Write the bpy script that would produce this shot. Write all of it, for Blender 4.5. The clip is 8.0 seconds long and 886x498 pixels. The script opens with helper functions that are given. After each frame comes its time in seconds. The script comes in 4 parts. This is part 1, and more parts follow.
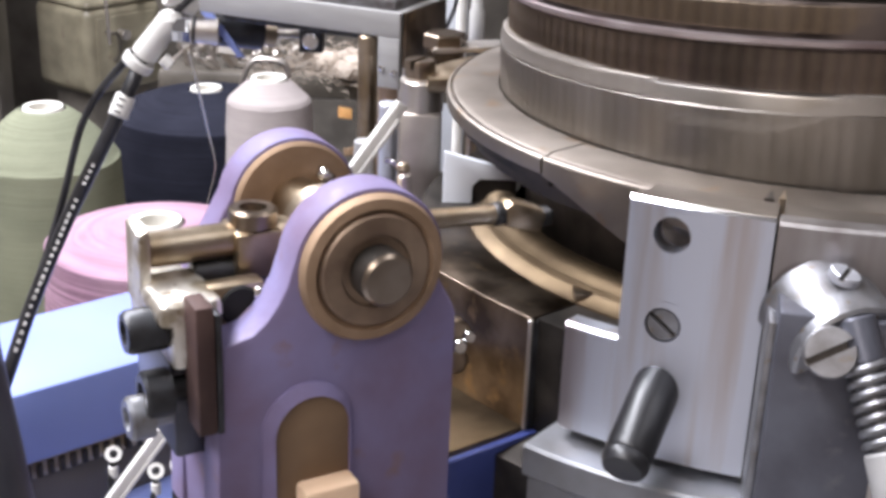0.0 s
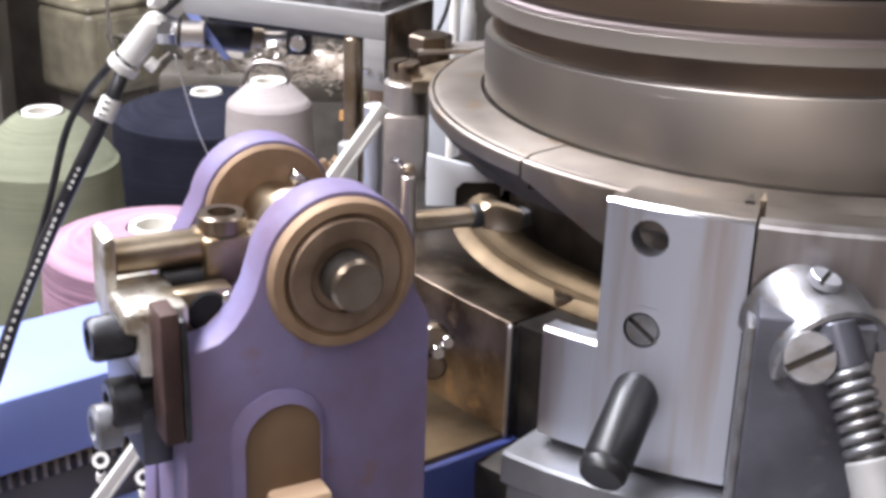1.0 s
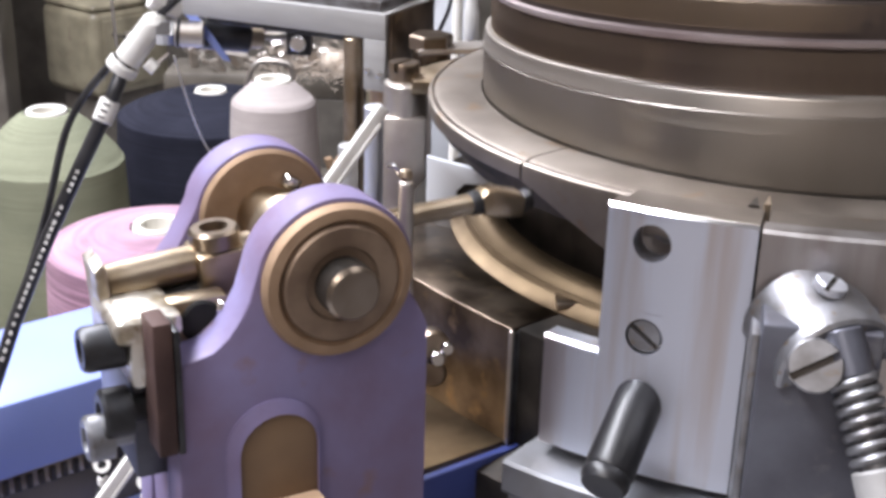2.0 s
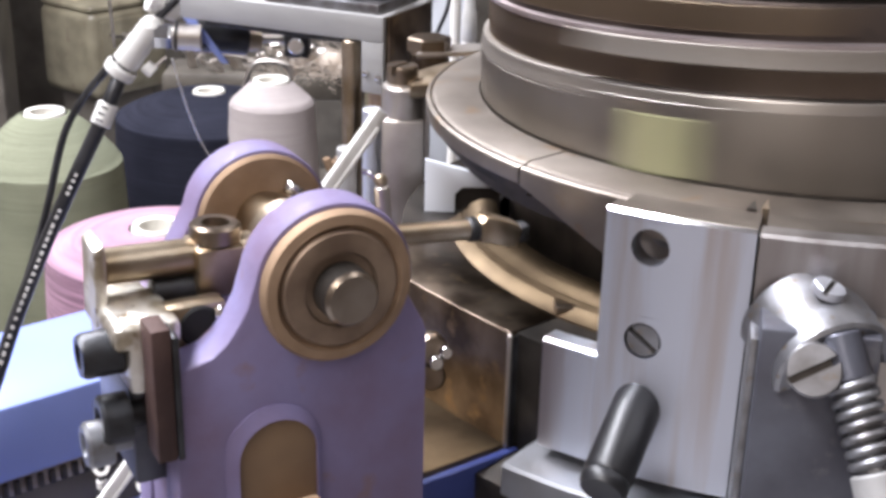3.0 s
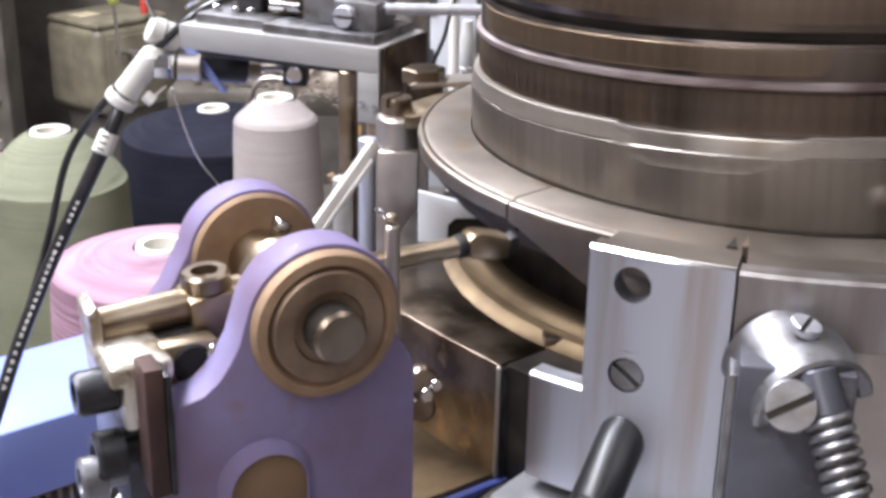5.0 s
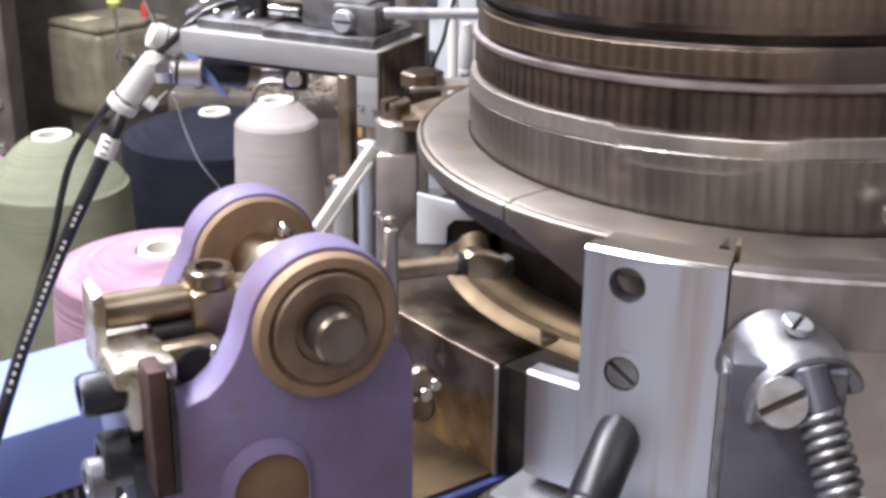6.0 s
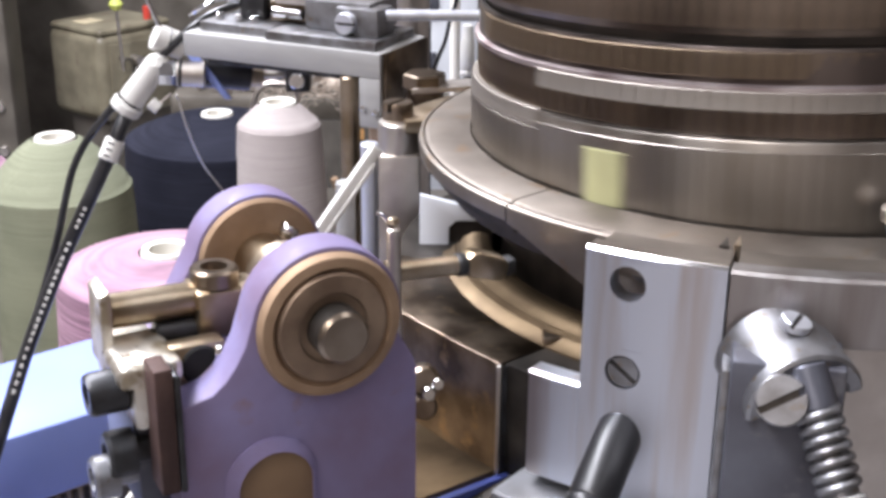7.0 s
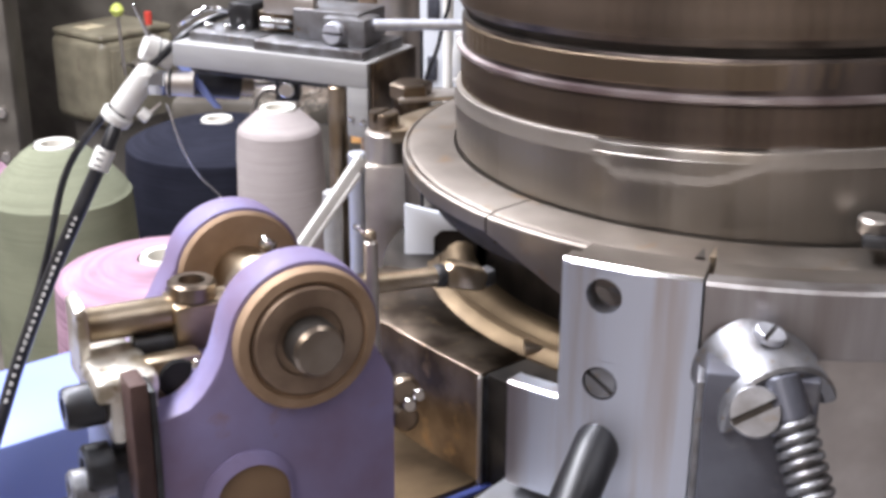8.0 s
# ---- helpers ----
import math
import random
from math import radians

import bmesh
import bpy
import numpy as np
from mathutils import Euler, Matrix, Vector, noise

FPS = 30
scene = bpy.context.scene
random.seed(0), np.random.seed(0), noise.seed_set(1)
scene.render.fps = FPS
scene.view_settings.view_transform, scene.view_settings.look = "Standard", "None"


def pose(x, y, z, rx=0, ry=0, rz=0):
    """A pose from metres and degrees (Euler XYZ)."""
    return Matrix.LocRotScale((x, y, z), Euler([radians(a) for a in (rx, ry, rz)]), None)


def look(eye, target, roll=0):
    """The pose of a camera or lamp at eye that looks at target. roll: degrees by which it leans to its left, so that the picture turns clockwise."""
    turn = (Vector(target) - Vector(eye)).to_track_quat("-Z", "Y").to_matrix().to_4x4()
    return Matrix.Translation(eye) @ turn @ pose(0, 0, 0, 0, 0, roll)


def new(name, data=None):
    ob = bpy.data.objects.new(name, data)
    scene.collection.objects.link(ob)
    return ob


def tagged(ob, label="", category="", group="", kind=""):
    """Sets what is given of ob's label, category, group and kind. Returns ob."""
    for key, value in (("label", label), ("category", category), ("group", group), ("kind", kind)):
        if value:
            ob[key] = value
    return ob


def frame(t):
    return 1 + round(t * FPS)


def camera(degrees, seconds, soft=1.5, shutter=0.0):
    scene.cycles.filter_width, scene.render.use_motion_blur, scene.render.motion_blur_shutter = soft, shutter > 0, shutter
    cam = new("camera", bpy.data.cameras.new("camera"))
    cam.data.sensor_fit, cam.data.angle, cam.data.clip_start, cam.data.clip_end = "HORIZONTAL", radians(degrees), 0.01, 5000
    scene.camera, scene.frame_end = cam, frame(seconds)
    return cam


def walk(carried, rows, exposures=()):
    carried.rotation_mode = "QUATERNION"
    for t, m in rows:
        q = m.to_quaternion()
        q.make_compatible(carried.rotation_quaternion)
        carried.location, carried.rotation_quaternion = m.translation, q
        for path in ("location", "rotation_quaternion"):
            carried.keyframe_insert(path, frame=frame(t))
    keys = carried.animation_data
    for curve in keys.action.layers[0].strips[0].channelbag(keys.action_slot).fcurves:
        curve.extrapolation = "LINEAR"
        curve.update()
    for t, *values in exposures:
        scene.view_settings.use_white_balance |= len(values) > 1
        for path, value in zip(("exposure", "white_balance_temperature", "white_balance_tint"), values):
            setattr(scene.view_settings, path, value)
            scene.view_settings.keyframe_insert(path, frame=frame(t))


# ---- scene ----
cam = camera(38.0, 8.0, soft=3.6, shutter=0.6)
PATH = [
    (0, (-0.01007, -0.00585, 1.19481), (0.01667, 1.85219, 0.45524), 2.19),
    (0.5, (-0.00592, -0.00440, 1.19303), (0.02161, 1.85502, 0.45697), 2.25),
    (1, (-0.00420, -0.00136, 1.19352), (0.01450, 1.85828, 0.45773), 1.92),
    (1.5, (-0.00271, 0.00262, 1.19365), (0.00594, 1.86094, 0.45435), 1.63),
    (3, (-0.00262, 0.00340, 1.19463), (0.00769, 1.86061, 0.45256), 1.39),
    (3.5, (-0.00163, -0.00069, 1.19649), (-0.00896, 1.86056, 0.46460), 1.19),
    (4, (-0.00085, -0.00171, 1.19845), (-0.00508, 1.86086, 0.46989), 1.16),
    (4.5, (0.00000, 0.00000, 1.20000), (0.00000, 1.86366, 0.47422), 1.21),
    (6, (0.00163, -0.00399, 1.20277), (-0.00162, 1.86097, 0.48034), 0.65),
    (6.5, (-0.00004, -0.00725, 1.20335), (-0.00400, 1.85847, 0.48287), 0.57),
    (7, (0.00161, -0.00637, 1.20341), (-0.00501, 1.85936, 0.48298), 0.50),
    (7.5, (0.00211, -0.00625, 1.20380), (-0.00978, 1.85985, 0.48441), 0.41),
    (8, (0.00685, -0.00660, 1.20546), (-0.00634, 1.86083, 0.48954), 0.18),
]
walk(cam, [(t, look(eye, target, roll)) for t, eye, target, roll in PATH])

# ---- light ----
world = bpy.data.worlds.new("hall")
scene.world = world
world.use_nodes = True
world.node_tree.nodes["Background"].inputs[0].default_value = (0.80, 0.88, 1.0, 1)
world.node_tree.nodes["Background"].inputs[1].default_value = 0.15
scene.view_settings.exposure = 0.30


def area_lamp(name, x, y, z, sx, sy, watts, color, target):
    data = bpy.data.lights.new(name, "AREA")
    data.shape, data.size, data.size_y, data.energy, data.color = "RECTANGLE", sx, sy, watts, color
    ob = new(name, data)
    ob.matrix_world = look((x, y, z), target)
    return ob


area_lamp("tube_light_a", -1.0, 0.9, 2.75, 0.45, 3.2, 184, (0.89, 0.90, 0.985), (-1.0, 0.9, 0))
area_lamp("tube_light_b", 0.9, 0.6, 2.75, 0.3, 3.2, 13, (0.97, 0.95, 1.0), (0.9, 0.6, 0))
area_lamp("tube_light_c", -0.9, -1.7, 2.75, 0.3, 2.0, 30, (1.0, 0.92, 0.88), (-0.9, -1.7, 0))

# ---- materials ----


def mat(name, color, rough=0.5, metal=0.0, color2=None, scale=60.0, stretch=(1, 1, 1), bump=0.1, bump_scale=None, spots=None, rough2=None, coat=0.0, detail=6.0, mid=(0.35, 0.65), shift=(0, 0, 0)):
    """Principled surface with coarse stains between two colours, fine grain bump and varying gloss, in object space."""
    m = bpy.data.materials.new(name)
    m.use_nodes = True
    nt = m.node_tree
    b = nt.nodes["Principled BSDF"]
    co = nt.nodes.new("ShaderNodeTexCoord")
    mp = nt.nodes.new("ShaderNodeMapping")
    mp.inputs["Scale"].default_value, mp.inputs["Location"].default_value = stretch, shift
    nt.links.new(co.outputs["Object"], mp.inputs[0])
    n1 = nt.nodes.new("ShaderNodeTexNoise")
    n1.inputs["Scale"].default_value, n1.inputs["Detail"].default_value = scale, detail
    nt.links.new(mp.outputs[0], n1.inputs[0])
    r1 = nt.nodes.new("ShaderNodeValToRGB")
    c2 = color2 or tuple(v * 0.7 for v in color)
    r1.color_ramp.elements[0].position, r1.color_ramp.elements[1].position = mid
    r1.color_ramp.elements[0].color, r1.color_ramp.elements[1].color = (*c2, 1), (*color, 1)
    nt.links.new(n1.outputs[0], r1.inputs[0])
    n2 = nt.nodes.new("ShaderNodeTexNoise")
    n2.inputs["Scale"].default_value, n2.inputs["Detail"].default_value = bump_scale or scale * 8, 4
    nt.links.new(mp.outputs[0], n2.inputs[0])
    out = r1.outputs[0]
    if spots:
        n3 = nt.nodes.new("ShaderNodeTexNoise")
        n3.inputs["Scale"].default_value, n3.inputs["Detail"].default_value = scale * 2.3, 8
        nt.links.new(co.outputs["Object"], n3.inputs[0])
        r3 = nt.nodes.new("ShaderNodeValToRGB")
        r3.color_ramp.elements[0].position, r3.color_ramp.elements[1].position = 0.6, 0.72
        nt.links.new(n3.outputs[0], r3.inputs[0])
        mx = nt.nodes.new("ShaderNodeMixRGB")
        mx.inputs[2].default_value = (*spots, 1)
        nt.links.new(r3.outputs[0], mx.inputs[0])
        nt.links.new(out, mx.inputs[1])
        out = mx.outputs[0]
    nt.links.new(out, b.inputs["Base Color"])
    mr = nt.nodes.new("ShaderNodeMapRange")
    mr.inputs[3].default_value, mr.inputs[4].default_value = rough, rough2 if rough2 is not None else min(1, rough * 1.5)
    nt.links.new(n1.outputs[0], mr.inputs[0])
    nt.links.new(mr.outputs[0], b.inputs["Roughness"])
    b.inputs["Metallic"].default_value = metal
    b.inputs["Coat Weight"].default_value = coat
    if bump:
        bp = nt.nodes.new("ShaderNodeBump")
        bp.inputs["Strength"].default_value, bp.inputs["Distance"].default_value = bump, 0.0004
        nt.links.new(n2.outputs[0], bp.inputs["Height"])
        nt.links.new(bp.outputs[0], b.inputs["Normal"])
    return m


ALU = mat("satin_aluminium", (0.76, 0.78, 0.84), 0.44, 1.0, (0.66, 0.68, 0.74), 60, (5, 5, 0.8), 0.04, rough2=0.56)
# Warm second colour paints a reflected band into the plate's streaks.
GUARD = mat("aluminium_with_painted_reflection", (0.66, 0.695, 0.78), 0.3, 1.0, (0.55, 0.515, 0.515), 34, (4, 4, 0.25), 0.05, bump_scale=260, rough2=0.5, mid=(0.36, 0.52), shift=(-0.025, 0.017, 0))
FOOT = mat("dull_cast_aluminium", (0.31, 0.32, 0.345), 0.46, 1.0, (0.23, 0.226, 0.23), 70, bump=0.1)
ZINC = mat("blue_grey_zinc", (0.32, 0.325, 0.345), 0.34, 0.9, (0.20, 0.195, 0.20), 160, bump=0.12, spots=(0.22, 0.16, 0.10))
KNOBBLACK = mat("worn_black_bakelite", (0.014, 0.014, 0.016), 0.3, 0.0, (0.008, 0.008, 0.009), 120, bump=0.06)
SPRINGSTEEL = mat("dark_spring_steel", (0.27, 0.275, 0.29), 0.36, 0.9, (0.14, 0.13, 0.13), 150, bump=0.05)
STEEL = mat("brushed_steel", (0.62, 0.58, 0.54), 0.32, 1.0, (0.48, 0.44, 0.40), 90, (1, 1, 1), 0.06)
GUARDTWO = mat("oily_grey_steel", (0.47, 0.455, 0.455), 0.34, 1.0, (0.33, 0.30, 0.285), 40, (4, 4, 0.4), 0.06, rough2=0.5)
CHROME = mat("bright_chrome", (0.75, 0.75, 0.76), 0.1, 1.0, (0.6, 0.6, 0.6), 80, bump=0.02)
LIP = mat("worn_brassy_steel", (0.225, 0.165, 0.10), 0.44, 0.95, (0.088, 0.062, 0.038), 45, bump=0.15, rough2=0.6)
OILY = mat("oily_brown_steel", (0.50, 0.42, 0.32), 0.28, 1.0, (0.28, 0.21, 0.13), 70, bump=0.08)
BRONZE = mat("tan_bare_iron", (0.40, 0.28, 0.185), 0.54, 0.6, (0.29, 0.195, 0.122), 150, bump=0.1)
# Dark iron; also puts shade into slots, gaps and the shaft sides.
DARK = mat("dark_oiled_iron_and_shade", (0.07, 0.06, 0.052), 0.35, 0.6, (0.02, 0.018, 0.016), 80, bump=0.15)
BLACK = mat("black_plastic", (0.03, 0.03, 0.033), 0.24, 0.0, (0.012, 0.012, 0.013), 100, bump=0.03)
BLACKSTEEL = mat("black_oxide_steel_and_shade", (0.06, 0.062, 0.068), 0.32, 0.6, (0.035, 0.033, 0.032), 200, bump=0.05)
PURPLE = mat("violet_machine_enamel", (0.195, 0.172, 0.315), 0.52, 0.0, (0.158, 0.112, 0.188), 48, bump=0.45, bump_scale=380, coat=0.05, spots=(0.19, 0.125, 0.15))
BLUE = mat("blue_machine_enamel", (0.25, 0.31, 0.66), 0.32, 0.0, (0.22, 0.28, 0.60), 12, bump=0.05)
NAVYBED = mat("dark_blue_enamel", (0.05, 0.07, 0.25), 0.35, 0.0, (0.035, 0.05, 0.17), 30, bump=0.08)
RUST = mat("rust_brown_plate", (0.085, 0.048, 0.04), 0.55, 0.2, (0.05, 0.025, 0.022), 150, bump=0.4)
ARCH = mat("brown_fibre_plate", (0.20, 0.13, 0.075), 0.6, 0.0, (0.15, 0.095, 0.055), 60, bump=0.2)
TAN = mat("tan_wood", (0.78, 0.57, 0.39), 0.6, 0.0, (0.66, 0.46, 0.30), 30, (1, 8, 8), 0.2)
# Flat black that gives a solid disc the shade of a bore.
BORE = mat("bore_shade_black", (0.012, 0.011, 0.01), 0.8, 0.0, (0.006, 0.006, 0.006), 100, bump=0)
BARGREY = mat("dull_zinc_grey", (0.36, 0.355, 0.35), 0.5, 0.35, (0.31, 0.305, 0.30), 40, (1, 6, 6), 0.05)
RINGSTEEL = mat("dull_ring_steel", (0.265, 0.235, 0.205), 0.42, 1.0, (0.18, 0.155, 0.133), 60, bump=0.08, rough2=0.58, spots=(0.22, 0.16, 0.11))
RIM = mat("dirty_rim_steel", (0.46, 0.41, 0.40), 0.42, 1.0, (0.20, 0.15, 0.15), 90, bump=0.05)
CAPBROWN = mat("dull_brown_cap", (0.33, 0.245, 0.175), 0.46, 0.75, (0.21, 0.148, 0.105), 140, bump=0.1)
BLOCKSTEEL = mat("oil_blackened_steel", (0.19, 0.148, 0.11), 0.25, 1.0, (0.06, 0.043, 0.03), 75, bump=0.12, mid=(0.38, 0.6), spots=(0.25, 0.175, 0.10))
OILYDARK = mat("dark_oil_stained_steel", (0.36, 0.30, 0.24), 0.24, 1.0, (0.15, 0.11, 0.075), 60, bump=0.08)
ARMGREY = mat("blue_grey_arm_steel", (0.115, 0.12, 0.145), 0.3, 0.5, (0.08, 0.08, 0.097), 90, bump=0.15, spots=(0.14, 0.14, 0.155))
WORN = mat("worn_nickel_block", (0.82, 0.78, 0.70), 0.3, 0.9, (0.46, 0.39, 0.28), 150, bump=1.0, bump_scale=300, mid=(0.40, 0.56), spots=(0.24, 0.16, 0.08))
WHITEP = mat("white_plastic", (0.68, 0.665, 0.63), 0.35, 0.0, (0.56, 0.545, 0.51), 60, bump=0.03)
UPPERDRUM = mat("oily_upper_drum", (0.215, 0.176, 0.142), 0.32, 1.0, (0.068, 0.053, 0.043), 80, (1, 1, 0.1), 0.06, detail=4, mid=(0.40, 0.62))
DRUM = mat("turned_drum_steel", (0.425, 0.40, 0.37), 0.28, 1.0, (0.25, 0.228, 0.20), 90, (1, 1, 0.07), 0.05, bump_scale=60, rough2=0.42, detail=4, mid=(0.40, 0.60))
SHANK = mat("worn_needle_shank_steel", (0.46, 0.43, 0.395), 0.44, 1.0, (0.31, 0.28, 0.25), 90, (1, 1, 0.5), 0.04)
JACKSTEEL = mat("tan_oily_jack_steel", (0.31, 0.245, 0.172), 0.36, 1.0, (0.17, 0.127, 0.085), 120, bump=0.05)
DRUMDARK = mat("oily_needle_band", (0.135, 0.11, 0.098), 0.34, 0.9, (0.038, 0.03, 0.028), 90, (1, 1, 0.09), 0.08, detail=4, mid=(0.42, 0.60))
GREENBOX = mat("grey_green_enamel", (0.26, 0.232, 0.16), 0.36, 0.0, (0.15, 0.13, 0.088), 13, bump=0.15, spots=(0.16, 0.12, 0.085))
BLACKIRON = mat("black_frame_paint", (0.14, 0.124, 0.104), 0.34, 0.0, (0.08, 0.07, 0.058), 14, bump=0.1)
CARD = mat("white_card_tube", (0.78, 0.76, 0.7), 0.8, 0.0, (0.66, 0.63, 0.56), 40, bump=0.1)
LAMP_WHITE = mat("white_painted_metal", (0.66, 0.68, 0.72), 0.4, 0.0, (0.6, 0.62, 0.66), 8, bump=0.02)
WALL = mat("hall_wall_plaster", (0.50, 0.44, 0.39), 0.85, 0.0, (0.40, 0.34, 0.30), 3, bump=0.1)
FLOOR = mat("hall_floor_concrete", (0.36, 0.355, 0.37), 0.5, 0.0, (0.27, 0.265, 0.28), 3, bump=0.1)
CEIL = mat("hall_ceiling_panel", (0.66, 0.66, 0.66), 0.9, 0.0, (0.6, 0.6, 0.6), 3, bump=0.05)
YELLOWISH = mat("lime_knob", (0.62, 0.68, 0.16), 0.35, 0.0, (0.55, 0.6, 0.14), 60, bump=0)
LABELPLATE = mat("yellowed_label", (0.62, 0.54, 0.36), 0.6, 0.0, (0.48, 0.40, 0.26), 40, bump=0.05)
RED = mat("red_plastic", (0.62, 0.06, 0.04), 0.4, 0.0, (0.5, 0.05, 0.03), 60, bump=0)
ORANGE = mat("orange_tag", (0.75, 0.42, 0.16), 0.6, 0.0, (0.6, 0.3, 0.1), 60, bump=0)
LINT = mat("lint_fluff", (0.66, 0.57, 0.48), 0.95, 0.0, (0.44, 0.37, 0.31), 25, bump=1.0)


def yarn(name, color, dark, turns=800, depth=0.55):
    """Wound yarn: fine slanting turns as bump, with slow changes of shade."""
    m = bpy.data.materials.new(name)
    m.use_nodes = True
    nt = m.node_tree
    b = nt.nodes["Principled BSDF"]
    b.inputs["Roughness"].default_value = 0.9
    b.inputs["Specular IOR Level"].default_value = 0.12
    co = nt.nodes.new("ShaderNodeTexCoord")
    mp = nt.nodes.new("ShaderNodeMapping")
    mp.inputs["Scale"].default_value, mp.inputs["Rotation"].default_value = (9, 9, turns), (0.02, 0.015, 0)
    nt.links.new(co.outputs["Object"], mp.inputs[0])
    w = nt.nodes.new("ShaderNodeTexNoise")
    w.inputs["Scale"].default_value, w.inputs["Detail"].default_value, w.inputs["Distortion"].default_value = 1.0, 5, 0.35
    nt.links.new(mp.outputs[0], w.inputs[0])
    n = nt.nodes.new("ShaderNodeTexNoise")
    n.inputs["Scale"].default_value, n.inputs["Detail"].default_value = 14, 8
    nt.links.new(co.outputs["Object"], n.inputs[0])
    r = nt.nodes.new("ShaderNodeValToRGB")
    r.color_ramp.elements[0].position, r.color_ramp.elements[1].position = 0.3, 0.62
    r.color_ramp.elements[0].color, r.color_ramp.elements[1].color = (*dark, 1), (*color, 1)
    nt.links.new(n.outputs[0], r.inputs[0])
    mx = nt.nodes.new("ShaderNodeMixRGB")
    mx.blend_type = "MULTIPLY"
    mx.inputs[0].default_value = depth
    nt.links.new(r.outputs[0], mx.inputs[1])
    rw = nt.nodes.new("ShaderNodeValToRGB")
    rw.color_ramp.elements[0].position, rw.color_ramp.elements[1].position = 0.34, 0.62
    rw.color_ramp.elements[0].color = (0.5, 0.5, 0.5, 1)
    nt.links.new(w.outputs[0], rw.inputs[0])
    nt.links.new(rw.outputs[0], mx.inputs[2])
    nt.links.new(mx.outputs[0], b.inputs["Base Color"])
    bp = nt.nodes.new("ShaderNodeBump")
    bp.inputs["Strength"].default_value, bp.inputs["Distance"].default_value = 0.7, 0.0012
    nt.links.new(w.outputs[0], bp.inputs["Height"])
    nt.links.new(bp.outputs[0], b.inputs["Normal"])
    return m


Y_OLIVE = yarn("olive_yarn", (0.235, 0.245, 0.17), (0.185, 0.195, 0.135), 1100, 0.35)
Y_NAVY = yarn("navy_yarn", (0.021, 0.022, 0.034), (0.013, 0.014, 0.023), 600, 0.7)
Y_GREY = yarn("pale_grey_yarn", (0.44, 0.39, 0.375), (0.38, 0.335, 0.325), 1500, 0.32)
LIME_THREAD = mat("lime_thread", (0.40, 0.39, 0.21), 0.75, 0.0, (0.30, 0.29, 0.15), 120, (1, 1, 0.3), 0.3)
ROSE_THREAD = mat("rose_thread", (0.44, 0.17, 0.225), 0.75, 0.0, (0.33, 0.14, 0.185), 120, (1, 1, 0.3), 0.3)
Y_PINK = yarn("mauve_pink_yarn", (0.42, 0.265, 0.335), (0.33, 0.19, 0.26), 330, 0.85)

# ---- mesh helpers ----


def part(name, bm, material, parent=None, label="", smooth=True, at=None):
    """Links a bmesh as one mesh object, under a thing or a part."""
    bmesh.ops.recalc_face_normals(bm, faces=bm.faces)
    me = bpy.data.meshes.new(name)
    bm.to_mesh(me)
    bm.free()
    me.materials.append(material)
    if smooth:
        me.shade_smooth()
        me.set_sharp_from_angle(angle=radians(32))
    ob = new(name, me)
    if at is not None:
        ob.matrix_basis = at
    if parent is not None:
        ob.parent = parent
    if label:
        ob["label"] = label
    return ob


def thing(name, label, category, m=None, group="", kind=""):
    ob = new(name)
    ob.empty_display_size = 0.01
    ob.matrix_basis = m or Matrix()
    return tagged(ob, label, category, group, kind)


def box(x0, x1, y0, y1, z0, z1, bevel=0.0006, seg=2):
    bm = bmesh.new()
    bmesh.ops.create_cube(bm, size=1)
    for v in bm.verts:
        v.co = ((x0 + x1) / 2 + v.co.x * (x1 - x0), (y0 + y1) / 2 + v.co.y * (y1 - y0), (z0 + z1) / 2 + v.co.z * (z1 - z0))
    if bevel:
        bmesh.ops.bevel(bm, geom=list(bm.edges), offset=bevel, segments=seg, profile=0.5, affect="EDGES")
    return bm


def turn(profile, seg=48, m=None, a0=0.0, a1=360.0):
    """A lathe round z: profile of (radius, height), closed solid when it starts and ends at radius 0."""
    bm = bmesh.new()
    full = a1 - a0 >= 360
    n = seg if full else seg + 1
    rings = []
    for r, z in profile:
        if r < 1e-7:
            rings.append([bm.verts.new((0, 0, z))])
        else:
            rings.append([bm.verts.new((r * math.cos(radians(a0 + (a1 - a0) * k / seg)), r * math.sin(radians(a0 + (a1 - a0) * k / seg)), z)) for k in range(n)])
    for p, q in zip(rings, rings[1:]):
        for k in range(seg):
            j = (k + 1) % n
            if len(p) == 1 and len(q) == 1:
                continue
            if len(p) == 1:
                bm.faces.new((p[0], q[k], q[j]))
            elif len(q) == 1:
                bm.faces.new((p[k], p[j], q[0]))
            else:
                bm.faces.new((p[k], p[j], q[j], q[k]))
    if m is not None:
        bmesh.ops.transform(bm, matrix=m, verts=bm.verts)
    return bm


def shell(profile, seg, a0, a1):
    """A closed sector of a turned section: profile is a closed loop of (radius, height)."""
    bm = bmesh.new()
    rings = []
    for k in range(seg + 1):
        a = radians(a0 + (a1 - a0) * k / seg)
        rings.append([bm.verts.new((r * math.cos(a), r * math.sin(a), z)) for r, z in profile])
    n = len(profile)
    for p, q in zip(rings, rings[1:]):
        for i in range(n):
            j = (i + 1) % n
            bm.faces.new((p[i], p[j], q[j], q[i]))
    if a1 - a0 < 359:
        bm.faces.new(rings[0])
        bm.faces.new(rings[-1][::-1])
    return bm


def rod(p, q, r, seg=20, r2=None, chamfer=0.0004):
    """A bar from p to q with chamfered ends."""
    p, q = Vector(p), Vector(q)
    d = (q - p).length
    r2 = r if r2 is None else r2
    c = min(chamfer, r * 0.4, r2 * 0.4)
    m = Matrix.Translation(p) @ (q - p).to_track_quat("Z", "Y").to_matrix().to_4x4()
    return turn([(0, 0), (r - c, 0), (r, c), (r2, d - c), (r2 - c, d), (0, d)], seg, m)


